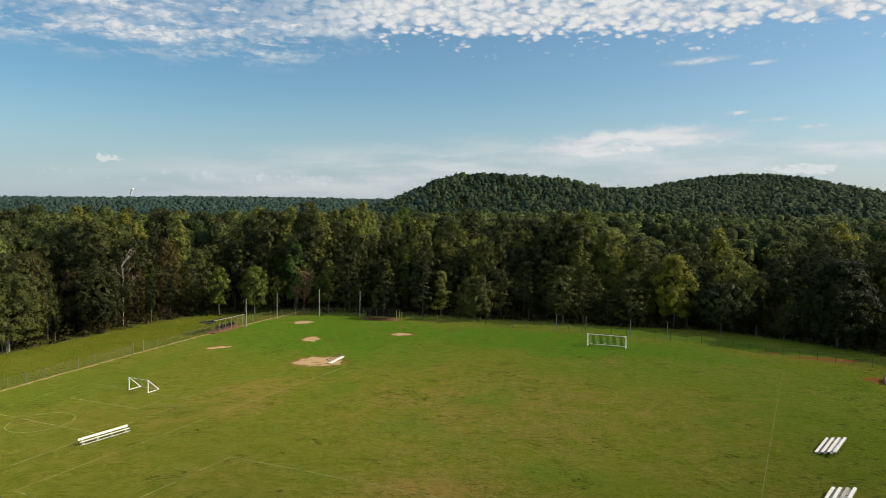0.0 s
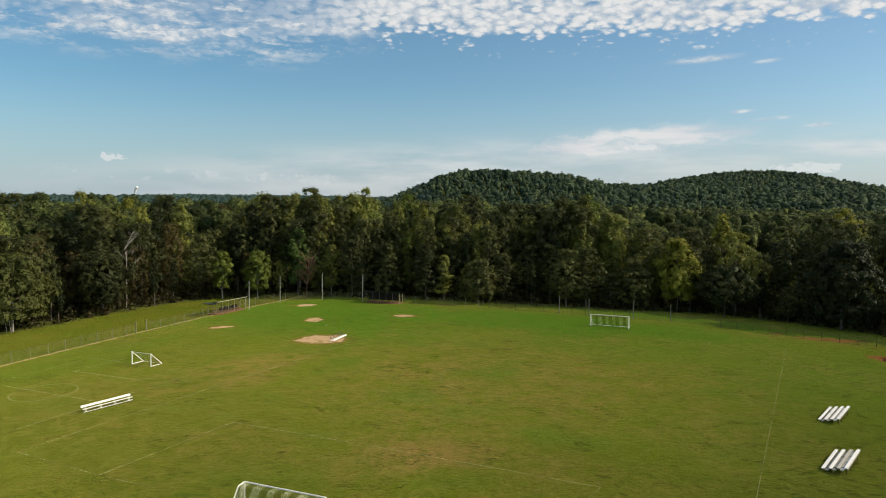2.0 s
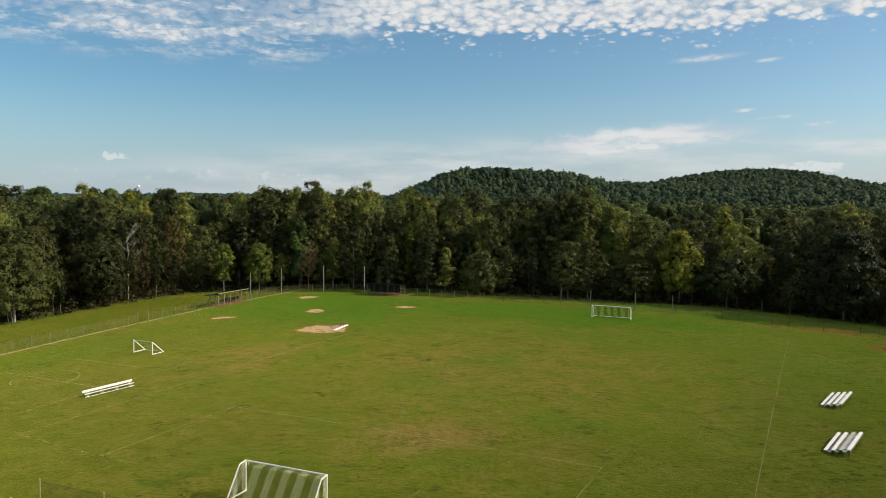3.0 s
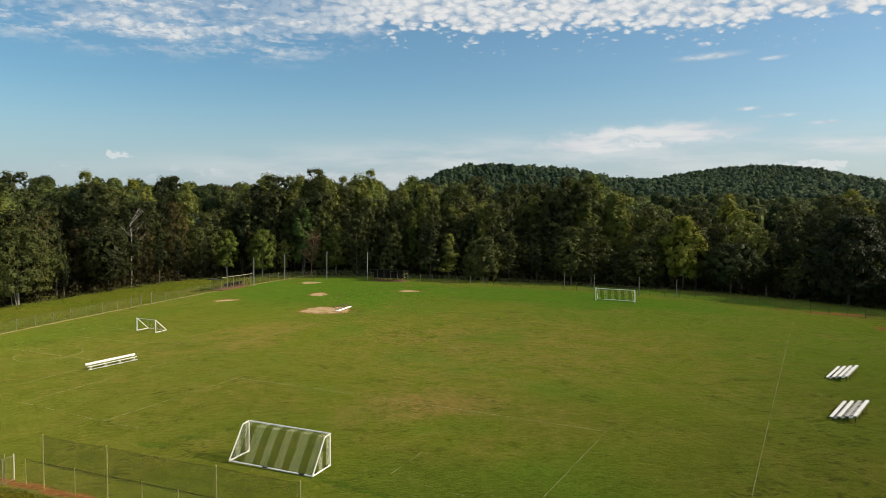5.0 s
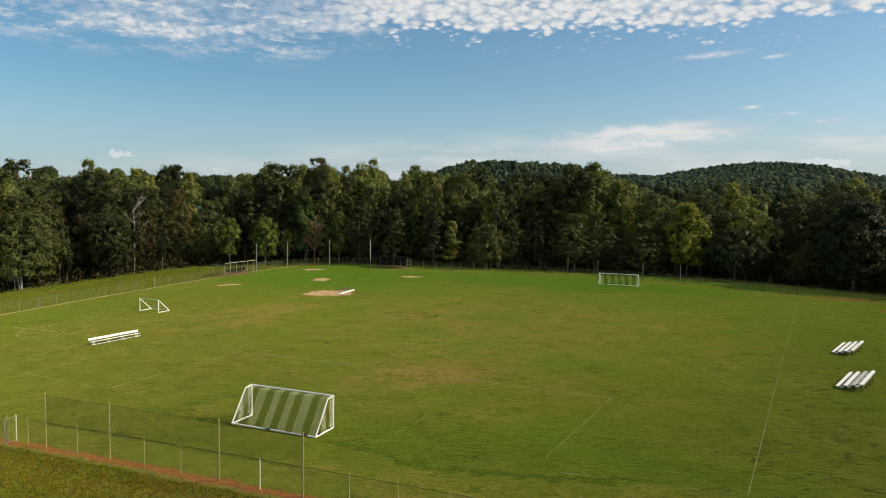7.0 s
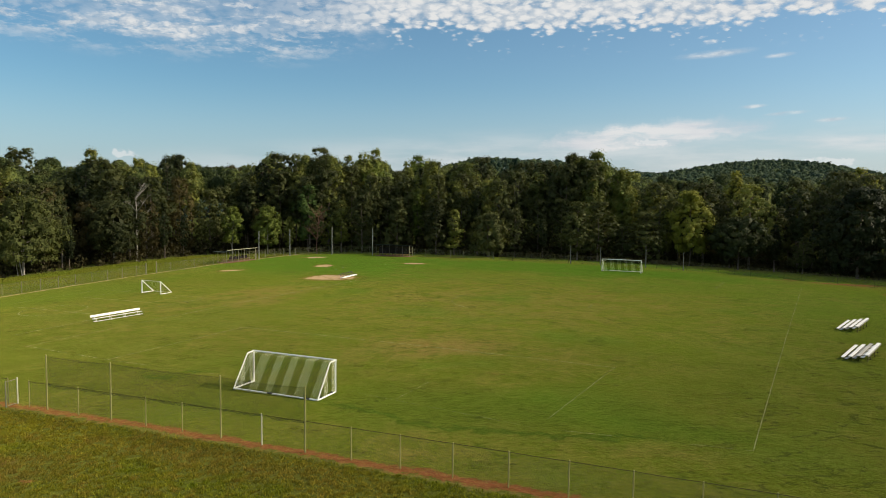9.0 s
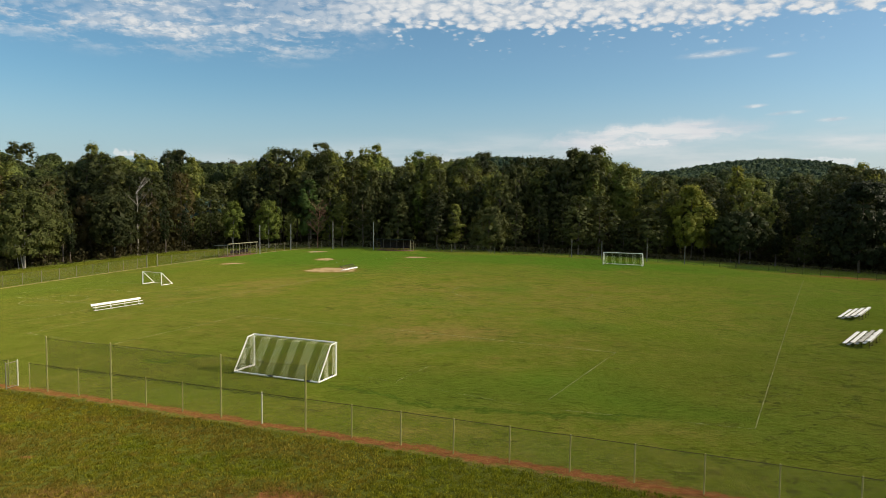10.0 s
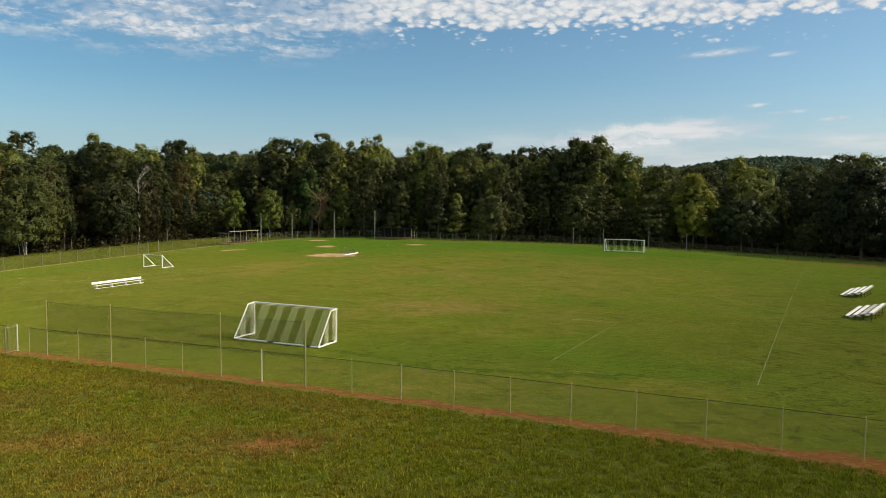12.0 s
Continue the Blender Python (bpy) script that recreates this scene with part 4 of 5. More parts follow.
# ---- trees that stand out at the edge ----


def lone_tree(name, kind, seed, x, y, height, radius, base, clumps, per, leaf, mat, bark_mat, label, trunk_r=0.16):
    t = make_tree(name, kind, seed, height, radius, base, clumps, per, leaf, mat, bark_mat, label, trunk_r)
    t.matrix_basis = pose(x, y, gz(x, y) - 0.05, 0, 0, seed * 37 % 360)
    return t


lone_tree("young_tree", "round", 901, -60.0, 168.4, 11.6, 2.6, 2.8, 150, 40, 0.17, leaf_bright, bark_pale, "young light green tree with a clear pale trunk by the fence")
lone_tree("young_tree", "round", 902, -52.0, 170.8, 11.6, 3.3, 2.2, 170, 40, 0.17, leaf_bright, bark_pale, "young bushy green tree with a clear pale trunk by the fence")
lone_tree("young_tree", "round", 911, -55.0, 172.2, 11.0, 2.0, 3.0, 50, 36, 0.17, leaf_rust, bark, "slim brownish young tree behind the bushy one")
stems = lone_tree("edge_tree", "round", 903, -86.3, 128.6, 14.4, 6.2, 2.4, 170, 44, 0.2, leaf_edge, bark_pale, "broad sunlit green tree with several pale trunks")
for dx, dy, ex in ((-1.1, -0.4, -1.9), (0.7, -0.8, 1.6), (1.5, 0.1, 2.8)):
    bm = bmesh.new()
    tube(bm, (dx, dy, -0.3), (ex, dy - 0.3, 4.6), 0.09, 0.07, 8)
    part("trunk", bm, bark_pale, stems)
lone_tree("edge_tree", "oak", 904, -78.2, 146.4, 13.2, 5.6, 2.8, 150, 40, 0.22, leaf_oak, bark_pale, "broad dark green tree with a bare pale trunk")
lone_tree("edge_tree", "round", 905, 49.2, 165.0, 17.2, 4.7, 3.0, 170, 44, 0.2, leaf_yellow, bark, "rounded tree with yellowish sunlit leaves")
lone_tree("pine_tree", "oak", 906, 59.0, 161.4, 11.8, 6.4, 3.2, 130, 40, 0.22, leaf_pine, bark, "low spreading dark pine by the far fence")
lone_tree("edge_tree", "oak", 907, 2.4, 164.6, 10.3, 4.4, 0.8, 110, 40, 0.22, leaf_oak, bark, "low domed dark green tree at the wood's edge")
lone_tree("edge_tree", "poplar", 908, 23.6, 180.0, 26.8, 5.8, 5.0, 190, 44, 0.21, leaf_oak, bark, "tallest dark tree rising above the woods", 0.34)
lone_tree("edge_tree", "poplar", 909, 29.0, 177.6, 28.0, 5.4, 4.0, 190, 44, 0.21, leaf_poplar, bark, "tall twin-topped tree rising above the woods", 0.34)
lone_tree("edge_tree", "poplar", 912, 35.6, 175.6, 23.6, 5.6, 4.0, 180, 44, 0.21, leaf_poplar, bark, "broad sunlit poplar beside the tallest trees", 0.34)
lone_tree("pine_tree", "oak", 910, 79.0, 149.0, 19.0, 7.4, 2.0, 170, 44, 0.24, leaf_pine, bark, "broad dark pine at the corner of the field", 0.3)
for n, (name, kind, x, y, height, radius, mat, lab) in enumerate((
        ("maple_tree", "round", -94.2, 148.6, 17.4, 4.6, leaf_rust, "maple turning rust brown in early autumn"),
        ("maple_tree", "round", -85.6, 149.8, 13.4, 4.2, leaf_rust, "smaller maple with rust brown leaves"),
        ("poplar_tree", "poplar", -101.0, 178.3, 28.0, 5.4, leaf_poplar, "tall tulip poplar with dense yellowish green leaves"),
        ("poplar_tree", "poplar", -94.0, 190.0, 26.2, 5.2, leaf_yellow, "tall poplar with a yellowing top"),
        ("oak_tree", "oak", -111.6, 165.9, 26.8, 5.2, leaf_oak, "tall round-headed oak with dark green leaves"),
        ("oak_tree", "oak", -82.6, 187.6, 25.8, 6.0, leaf_oak, "broad dark oak rising over the canopy"),
        ("poplar_tree", "poplar", -48.2, 183.8, 26.4, 4.4, leaf_poplar, "tall tulip poplar with dense yellowish green leaves"),
        ("oak_tree", "oak", -44.6, 194.9, 27.8, 4.8, leaf_oak, "tall dark oak with a flat-topped crown"),
        ("poplar_tree", "poplar", -36.8, 196.6, 26.6, 3.8, leaf_poplar, "slender tulip poplar with yellowish green leaves"),
        ("poplar_tree", "poplar", -30.1, 202.8, 29.0, 4.8, leaf_poplar, "pointed poplar standing over its neighbours"),
        ("edge_tree", "round", -42.7, 175.2, 17.2, 4.0, leaf_green, "rounded tree with fresh green leaves"),
        ("edge_tree", "pine", -19.8, 170.6, 13.8, 4.0, leaf_oak, "conical green tree behind the dugout"),
        ("edge_tree", "poplar", -15.4, 177.4, 15.6, 2.6, leaf_bright, "slender light green tree at the wood's edge"),
        ("edge_tree", "pine", -5.7, 169.9, 11.2, 2.9, leaf_poplar, "small conical tree at the wood's edge"),
        ("edge_tree", "poplar", -5.4, 178.0, 19.2, 3.2, leaf_poplar, "slim tree with a sunlit top"),
        ("edge_tree", "poplar", -27.8, 182.9, 21.2, 3.8, leaf_poplar, "poplar in the second row of the woods"),
        ("poplar_tree", "poplar", 66.8, 186.5, 24.6, 4.8, leaf_yellow, "tall poplar with yellowing leaves"),
        ("poplar_tree", "poplar", 105.3, 199.0, 25.8, 6.2, leaf_yellow, "far poplar with a yellow-green top"),
        ("poplar_tree", "poplar", 46.8, 184.2, 20.2, 4.4, leaf_poplar, "tulip poplar with yellowish green leaves"),
        ("poplar_tree", "poplar", -17.8, 204.3, 27.2, 5.0, leaf_bright, "broad poplar with bright green leaves"),
        ("oak_tree", "oak", 0.6, 205.0, 26.8, 5.4, leaf_oak, "round-headed oak with dark green leaves"))):
    lone_tree(name, kind, 930 + n, x, y, height, radius, height * (0.16 if height < 18 else 0.3), 120, 30, 0.19, mat, bark, lab, 0.24)


def bare_tree(x, y, height, mat, seed, label, twigs):
    rng = np.random.default_rng(seed)
    root = thing("bare_tree", pose(x, y, gz(x, y) - 0.1), label, "tree")
    bm = bmesh.new()
    tips, p = [], Vector((0, 0, 0))
    for s in range(5):
        q = p + Vector((float(rng.normal(0, 0.16)), float(rng.normal(0, 0.16)), height * 0.19))
        tube(bm, p, q, 0.13 - 0.02 * s, 0.11 - 0.02 * s, 7)
        tips.append(q)
        p = q
    trunk = part("trunk", bm, mat, root)
    for t in tips[1:]:
        for _ in range(twigs):
            bm = bmesh.new()
            a = float(rng.uniform(0, 6.28))
            L = height * float(rng.uniform(0.2, 0.36))
            e = t + Vector((math.cos(a) * L * 0.75, math.sin(a) * L * 0.75, L * 0.8))
            tube(bm, t, e, 0.045, 0.015, 5)
            for _ in range(9):
                b = t.lerp(e, float(rng.uniform(0.35, 1)))
                tube(bm, b, b + Vector((float(rng.normal(0, 0.6)), float(rng.normal(0, 0.6)), float(rng.uniform(0.2, 1.0)))), 0.022, 0.01, 4)
            part("limb", bm, mat, trunk)
    return root


rust_bark = plain("reddish bare twigs", (0.24, 0.12, 0.075), 0.9, 0, 0.3)
bare_tree(-39.5, 170.0, 9.4, rust_bark, 31, "nearly bare reddish young tree before the woods", 6)
bare_tree(-76.0, 152.0, 14.5, plain("dead grey wood", (0.40, 0.36, 0.31), 0.9, 0, 0.4), 32, "dead pale grey tree with a forked trunk", 3)

# undergrowth that closes the foot of the woods
x, y, g2 = scatter(15, 5200, -40, 38, 100, 225, lambda x, y: (beyond(x, y) > 0.5) & (beyond(x, y) < 26))
brush = []
for px, py, pz, h, deep in zip(x, y, land(x, y), g2.uniform(1.2, 4.2, len(x)), beyond(x, y)):
    tall = 2.6 if deep > 7 and g2.uniform() < 0.55 else 1.0
    d = ball(g2, 30)
    d[:, 2] = np.abs(d[:, 2])
    brush.append(leaf_cards(g2, np.array([px, py, pz]) + d * np.array([h * 0.6, h * 0.6, h * tall]) * g2.uniform(0.5, 1.0, (30, 1)), d, 0.34 if tall == 1.0 else 0.6))
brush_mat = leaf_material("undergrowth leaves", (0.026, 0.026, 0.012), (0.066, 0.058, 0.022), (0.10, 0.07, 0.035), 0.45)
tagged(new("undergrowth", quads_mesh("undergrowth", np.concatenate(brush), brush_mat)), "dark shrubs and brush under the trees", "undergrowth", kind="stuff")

# ---- chalk lines ----
def chalk_material(name, lo, hi, colour):
    """Chalk that has worn off the grass in places."""
    m, k = material(name)
    pos = k.n("NewGeometry").outputs["Position"]
    on = k.math("MULTIPLY", k.ramp(k.noise(pos, 0.35, 4.0, 0.7), lo, hi), k.ramp(k.noise(pos, 7.0, 4.0, 0.7), 0.36, 0.6))
    d = k.n("BsdfDiffuse", {"Color": (*colour, 1), "Roughness": 1.0})
    k.t.links.new(k.n("MixShader", {0: on, 1: k.n("BsdfTransparent").outputs[0], 2: d.outputs[0]}).outputs[0], k.n("OutputMaterial").inputs[0])
    return m


chalk = chalk_material("worn field chalk", 0.36, 0.62, (0.43, 0.43, 0.18))
chalk_fresh = chalk_material("fresh field chalk", 0.2, 0.55, (0.43, 0.43, 0.17))


def field_line(points, width, mat, label):
    bm = bmesh.new()
    rows = []
    rng = random.Random(len(points))
    for n, p in enumerate(points):
        a, b = points[max(n - 1, 0)], points[min(n + 1, len(points) - 1)]
        d = Vector((b[0] - a[0], b[1] - a[1])).normalized()
        o = Vector((-d.y, d.x)) * width / 2
        ws = rng.uniform(0.62, 0.82)
        row = []
        for sgn in (-1, 1):
            x, y = p[0] + o.x * sgn * ws, p[1] + o.y * sgn * ws
            row.append(bm.verts.new((x, y, gz(x, y) + 0.035)))
        rows.append(row)
    for r, s in zip(rows, rows[1:]):
        bm.faces.new((r[0], r[1], s[1], s[0]))
    ob = part("field_line", bm, mat, None)
    return tagged(ob, label, "field marking", kind="structure")


def straight(ax, ay, bx, by, step=0.8):
    n = max(2, int(math.hypot(bx - ax, by - ay) / step))
    w = random.Random(int(abs(ax * 7 + by)))
    return [(ax + (bx - ax) * i / n + w.uniform(-0.015, 0.015), ay + (by - ay) * i / n + w.uniform(-0.015, 0.015)) for i in range(n + 1)]


def ring(cx, cy, r, a0=0, a1=360, n=72):
    return [(cx + r * math.cos(radians(a0 + (a1 - a0) * i / n)), cy + r * math.sin(radians(a0 + (a1 - a0) * i / n))) for i in range(n + 1)]


MAIN_PITCH = (
        ((15.9, 39.75, 57.4, 126.0), chalk_fresh, 0.07, "long white touchline of the main pitch"),
        ((15.9, 39.75, 3.9, 42.9), chalk, 0.07, "worn white goal line of the main pitch"),
        ((3.9, 42.9, -9.0, 50.2), chalk, 0.05, "faint white goal line before the near goal"),
        ((-25.3, 74.2, 11.7, 58.5), chalk_fresh, 0.13, "worn front line of the penalty box"),
        ((-25.3, 74.2, -32.5, 59.7), chalk_fresh, 0.15, "side line of the penalty box"),
        ((11.7, 58.5, 4.8, 44.6), chalk_fresh, 0.08, "side line of the penalty box"),
        ((-32.5, 59.7, -43.7, 65.4), chalk, 0.12, "worn goal line towards the left corner"),
        ((-32.5, 59.7, -18.0, 53.6), chalk, 0.08, "faint goal line beside the near goal"),
        ((-3.4, 53.1, -5.6, 48.3), chalk, 0.06, "short side line of the goal box"),
        ((44.2, 126.9, 37.7, 112.9), chalk, 0.10, "side line of the far penalty box"),
        ((-43.7, 65.4, -28.6, 96.6), chalk_fresh, 0.14, "worn left touchline of the main pitch"),
        ((-28.6, 96.6, -19.5, 115.4), chalk_fresh, 0.15, "worn left touchline towards the bare patch"),
    )
SMALL_PITCH = (
        ((-48.8, 70.8, -37.8, 95.3), chalk_fresh, 0.17, "touchline of the small pitch beside the bench"),
        ((-61.6, 89.7, -44.8, 82.0), chalk_fresh, 0.17, "halfway line of the small pitch"),
        ((-56.2, 96.9, -43.8, 91.6), chalk_fresh, 0.17, "box line of the small pitch"),
        ((-56.2, 96.9, -52.4, 104.4), chalk_fresh, 0.13, "side line of the small pitch's box"),
        ((-43.8, 91.6, -41.9, 97.0), chalk_fresh, 0.13, "side line of the small pitch's box"),
        ((-63.6, 92.6, -58.0, 105.0), chalk_fresh, 0.13, "far touchline of the small pitch"),
        ((-58.0, 105.0, -37.8, 95.3), chalk_fresh, 0.13, "goal line of the small pitch"))
for (ax, ay, bx, by), mat, wd, lab in MAIN_PITCH + SMALL_PITCH:
    field_line(straight(ax, ay, bx, by), wd, mat, lab)
field_line(ring(-54.0, 86.3, 3.9), 0.18, chalk_fresh, "centre circle of the small pitch")
field_line(ring(6.0, 94.2, 9.3, 120, 265), 0.13, chalk, "worn centre circle of the main pitch")
field_line(ring(6.0, 94.2, 9.3, -40, 35), 0.11, chalk, "faint arc of the main centre circle")

# ---- goals ----


def cord_panel(bm_white, bm_dark, p0, px, py, nu, nv, stripes, thick, thick_dark=0.02):
    """Knotted diamond netting between a corner p0 and two sides px, py; broad stripes of pale and dark cord."""
    for iu in range(nu):
        for iv in range(nv):
            c = [(iu + 0.5, iv), (iu + 1, iv + 0.5), (iu + 0.5, iv + 1), (iu, iv + 0.5)]
            pts = [p0 + px * (a / nu) + py * (b / nv) for a, b in c]
            bm = bm_white if int((iu + 0.5) / nu * stripes) % 2 == 0 else bm_dark
            wide = thick if bm is bm_white else thick_dark
            for a, b in ((0, 1), (1, 2), (2, 3), (3, 0)):
                d = (pts[b] - pts[a])
                side = d.cross(px.cross(py)).normalized() * wide / 2
                vs = [bm.verts.new(v) for v in (pts[a] - side, pts[b] - side, pts[b] + side, pts[a] + side)]
                bm.faces.new(vs)


def bar(name, a, b, r, mat, parent, label=""):
    bm = bmesh.new()
    tube(bm, a, b, r, r, 10)
    return part(name, bm, mat, parent, label)


def full_goal(m, label, cells, r=0.062):
    W, H, TOP, DEEP = 7.32, 2.44, 0.75, 2.35
    root = thing("soccer_goal", m, label, "goal", "soccer goals")
    h = W / 2
    bar("crossbar", (-h - r, 0, H), (h + r, 0, H), r, white_paint, root)
    for s in (-1, 1):
        bar("post", (s * h, 0, 0), (s * h, 0, H), r, white_paint, root)
        bar("top_stay", (s * h, 0, H), (s * h, TOP, H - 0.06), r * 0.8, white_paint, root)
        bar("back_stay", (s * h, TOP, H - 0.06), (s * h, DEEP, 0.06), r * 0.8, white_paint, root)
        bar("ground_rail", (s * h, 0, 0.06), (s * h, DEEP, 0.06), r, white_paint, root)
        for y in (0.45, DEEP - 0.45):
            made("weight_bag", lambda bm: box(bm, (s * h + 0.05, y, 0.11), (0.16, 0.28, 0.18)), rubber, root, "black sand weight", 0.05)
    bar("back_rail", (-h, DEEP, 0.06), (h, DEEP, 0.06), r, white_paint, root)
    for x in (-h + 0.9, 0.4):
        made("weight_bag", lambda bm: box(bm, (x, DEEP + 0.02, 0.09), (0.5, 0.16, 0.12)), rubber, root, "black sand weight", 0.05)
    a, b = bmesh.new(), bmesh.new()
    nu, nv = cells
    cord_panel(a, b, Vector((-h, DEEP, 0.08)), Vector((W, 0, 0)), Vector((0, TOP - DEEP, H - 0.14)), nu, nv, 11, 0.0105, 0.021)
    cord_panel(a, b, Vector((-h, TOP, H - 0.06)), Vector((W, 0, 0)), Vector((0, -TOP, 0.03)), nu, max(3, nv // 4), 11, 0.012, 0.019)
    for s in (-1, 1):
        o = Vector((s * h, DEEP * 0.98, 0.08))
        for col in range(9):
            y0, y1 = DEEP * col / 9, DEEP * (col + 1) / 9
            top = H - 0.1 if (y0 + y1) / 2 < TOP else (H - 0.1) * (DEEP - (y0 + y1) / 2) / (DEEP - TOP)
            n = max(1, round(top / 0.16))
            cord_panel(a if col % 4 < 2 else b, a if col % 4 < 2 else b, Vector((s * h, y0, 0.06)), Vector((0, y1 - y0, 0)), Vector((0, 0, top)), 2, n, 1, 0.013)
    part("net", a, white_cord, root, "pale stripes of the net")
    part("net", b, dark_cord, root, "dark stripes of the net")
    return root


full_goal(pose(-13.57, 51.35, gz(-13.57, 51.35) + 0.0, 0, 0, 160.0), "white full-size goal with a striped net on the near goal line", (46, 16))
full_goal(pose(27.6, 135.3, gz(27.6, 135.3), 0, 0, -20.0), "white full-size goal with a striped net before the far fence", (46, 16), 0.065)


def small_goal(m):
    W, H, DEEP, r = 3.75, 1.9, 2.1, 0.055
    root = thing("training_goal", m, "small white goal with triangular side frames on the small pitch", "goal")
    h = W / 2
    bar("crossbar", (-h, 0, H), (h, 0, H), r * 0.55, white_paint, root)
    bar("back_rail", (-h, DEEP, 0.06), (h, DEEP, 0.06), r * 0.5, white_paint, root)
    for s in (-1, 1):
        bar("post", (s * h, 0, 0), (s * h, 0, H + r), r * 1.5, white_paint, root)
        bar("ground_rail", (s * h, 0, 0.07), (s * h, DEEP, 0.07), r * 1.3, white_paint, root)
        bar("back_stay", (s * h, 0, H), (s * h, DEEP, 0.07), r * 1.3, white_paint, root)
    a = bmesh.new()
    cord_panel(a, a, Vector((-h, DEEP, 0.08)), Vector((W, 0, 0)), Vector((0, -DEEP, H - 0.1)), 18, 16, 1, 0.01)
    part("net", a, white_cord, root, "thin white net")


small_goal(pose(-47.75, 99.95, gz(-47.75, 99.95), 0, 0, -22.0))

# ---- bench and bleachers ----


def plank(name, centre, size, mat, parent, label="", tilt=0.0):
    bm = bmesh.new()
    box(bm, (0, 0, 0), size)
    bevelled(bm, 0.008)
    bm.transform(pose(*centre, tilt, 0, 0))
    return part(name, bm, mat, parent, label)


def team_bench(m):
    L = 5.95
    root = thing("team_bench", m, "long white aluminium bench with a backrest beside the small pitch", "bench")
    plank("seat", (0, -0.04, 0.40), (L, 0.27, 0.045), white_paint, root)
    plank("backrest", (-0.1, 0.22, 0.68), (L, 0.26, 0.045), white_paint, root, tilt=72)
    for i in range(4):
        x = -L / 2 + 0.4 + i * (L - 0.8) / 3
        bm = bmesh.new()
        tube(bm, (x, 0.16, 0.03), (x, 0.25, 0.80), 0.035, 0.035, 6)
        tube(bm, (x, -0.2, 0.03), (x, -0.1, 0.39), 0.03, 0.03, 6)
        tube(bm, (x, -0.32, 0.03), (x, 0.34, 0.03), 0.035, 0.035, 6)
        tube(bm, (x, -0.14, 0.37), (x, 0.2, 0.37), 0.03, 0.03, 6)
        part("leg", bm, white_paint, root)
    plank("foot_rail", (0, -0.2, 0.09), (L, 0.06, 0.06), white_paint, root)


team_bench(pose(-42.38, 80.2, gz(-42.38, 80.2), 0, -2.4, 54.3))


def bleacher(m, label, dull):
    L, rise = 5.7, (0.40, 0.55, 0.70, 0.86)
    root = thing("bleacher", m, label, "bleachers", "bleachers beside the pitch")
    for n, z in enumerate(rise):
        y = n * 0.62
        plank("seat", (0, y - 0.075, z), (L, 0.145, 0.04), aluminium_dull if n == dull else aluminium, root)
        plank("seat", (0, y + 0.077, z), (L, 0.145, 0.04), aluminium_dull if n == dull else aluminium, root)
        if n:
            plank("footboard", (0, y - 0.31, z - 0.26), (L, 0.28, 0.04), aluminium if n == 3 else aluminium_dull, root, "dull grey footboard")
            plank("riser", (0, y + 0.16, z - 0.10), (L, 0.02, 0.1), aluminium_dull, root)
    for i in range(4):
        x = -L / 2 + 0.45 + i * (L - 0.9) / 3
        bm = bmesh.new()
        tube(bm, (x, -0.1, 0.03), (x, 2.0, 0.03), 0.022, 0.022, 6)
        tube(bm, (x, -0.1, 0.33), (x, 2.0, 0.82), 0.022, 0.022, 6)
        for n, z in enumerate(rise):
            tube(bm, (x, n * 0.62, -0.16), (x, n * 0.62, z - 0.02), 0.025, 0.025, 6)
        tube(bm, (x, 0.0, 0.05), (x, 1.86, 0.85), 0.022, 0.022, 6)
        part("frame", bm, rail_dark, root, "dark thin steel frame")
    bm = bmesh.new()
    tube(bm, (-L / 2 + 0.45, 1.86, 0.1), (L / 2 - 0.45, 1.86, 0.8), 0.015, 0.02, 6)
    tube(bm, (L / 2 - 0.45, 1.86, 0.1), (-L / 2 + 0.45, 1.86, 0.8), 0.015, 0.02, 6)
    part("brace", bm, rail_dark, root)
    return root


# rows climb away from the pitch
for (x, y, a, dull, lab) in ((42.0, 81.6, 51.5, 9, "low four-row aluminium bleacher on the grass, farther one"), (34.75, 66.15, 51.5, 2, "low four-row aluminium bleacher with one dull plank")):
    bleacher(pose(x, y, gz(x, y), 0, 0, a) @ pose(0, 0, 0, 0, 2.6, 180), lab, dull)


def tipped_bench(m):
    L = 5.6
    root = thing("tipped_bench", m, "pale aluminium bench lying overturned on the bare clay", "bench")
    plank("seat", (0, 0, 0.16), (L, 0.30, 0.05), white_paint, root, tilt=24)
    plank("backrest", (0, 0.55, 0.10), (L, 0.26, 0.05), aluminium, root, tilt=8)
    for i in range(5):
        x = -L / 2 + 0.4 + i * (L - 0.8) / 4
        bm = bmesh.new()
        tube(bm, (x, 0.06, 0.18), (x - 0.25, 0.75, 0.78), 0.045, 0.04, 6)
        tube(bm, (x, 0.55, 0.12), (x - 0.25, 0.75, 0.78), 0.04, 0.035, 6)
        tube(bm, (x - 0.3, 0.6, 0.80), (x - 0.2, 1.0, 0.62), 0.04, 0.04, 6)
        part("leg", bm, timber_grey, root, "dark bench leg sticking up")


tipped_bench(pose(-21.9, 119.4, gz(-21.9, 119.4) + 0.02, 0, 0, 77.0))

# ---- fences ----


def along(points, step):
    """Places every step metres along a line of corners, with the heading."""
    out, carry = [], 0.0
    for (ax, ay), (bx, by) in zip(points, points[1:]):
        L = math.hypot(bx - ax, by - ay)
        s = carry
        while s < L - 1e-6:
            out.append((ax + (bx - ax) * s / L, ay + (by - ay) * s / L))
            s += step
        carry = s - L
    out.append(points[-1])
    return out


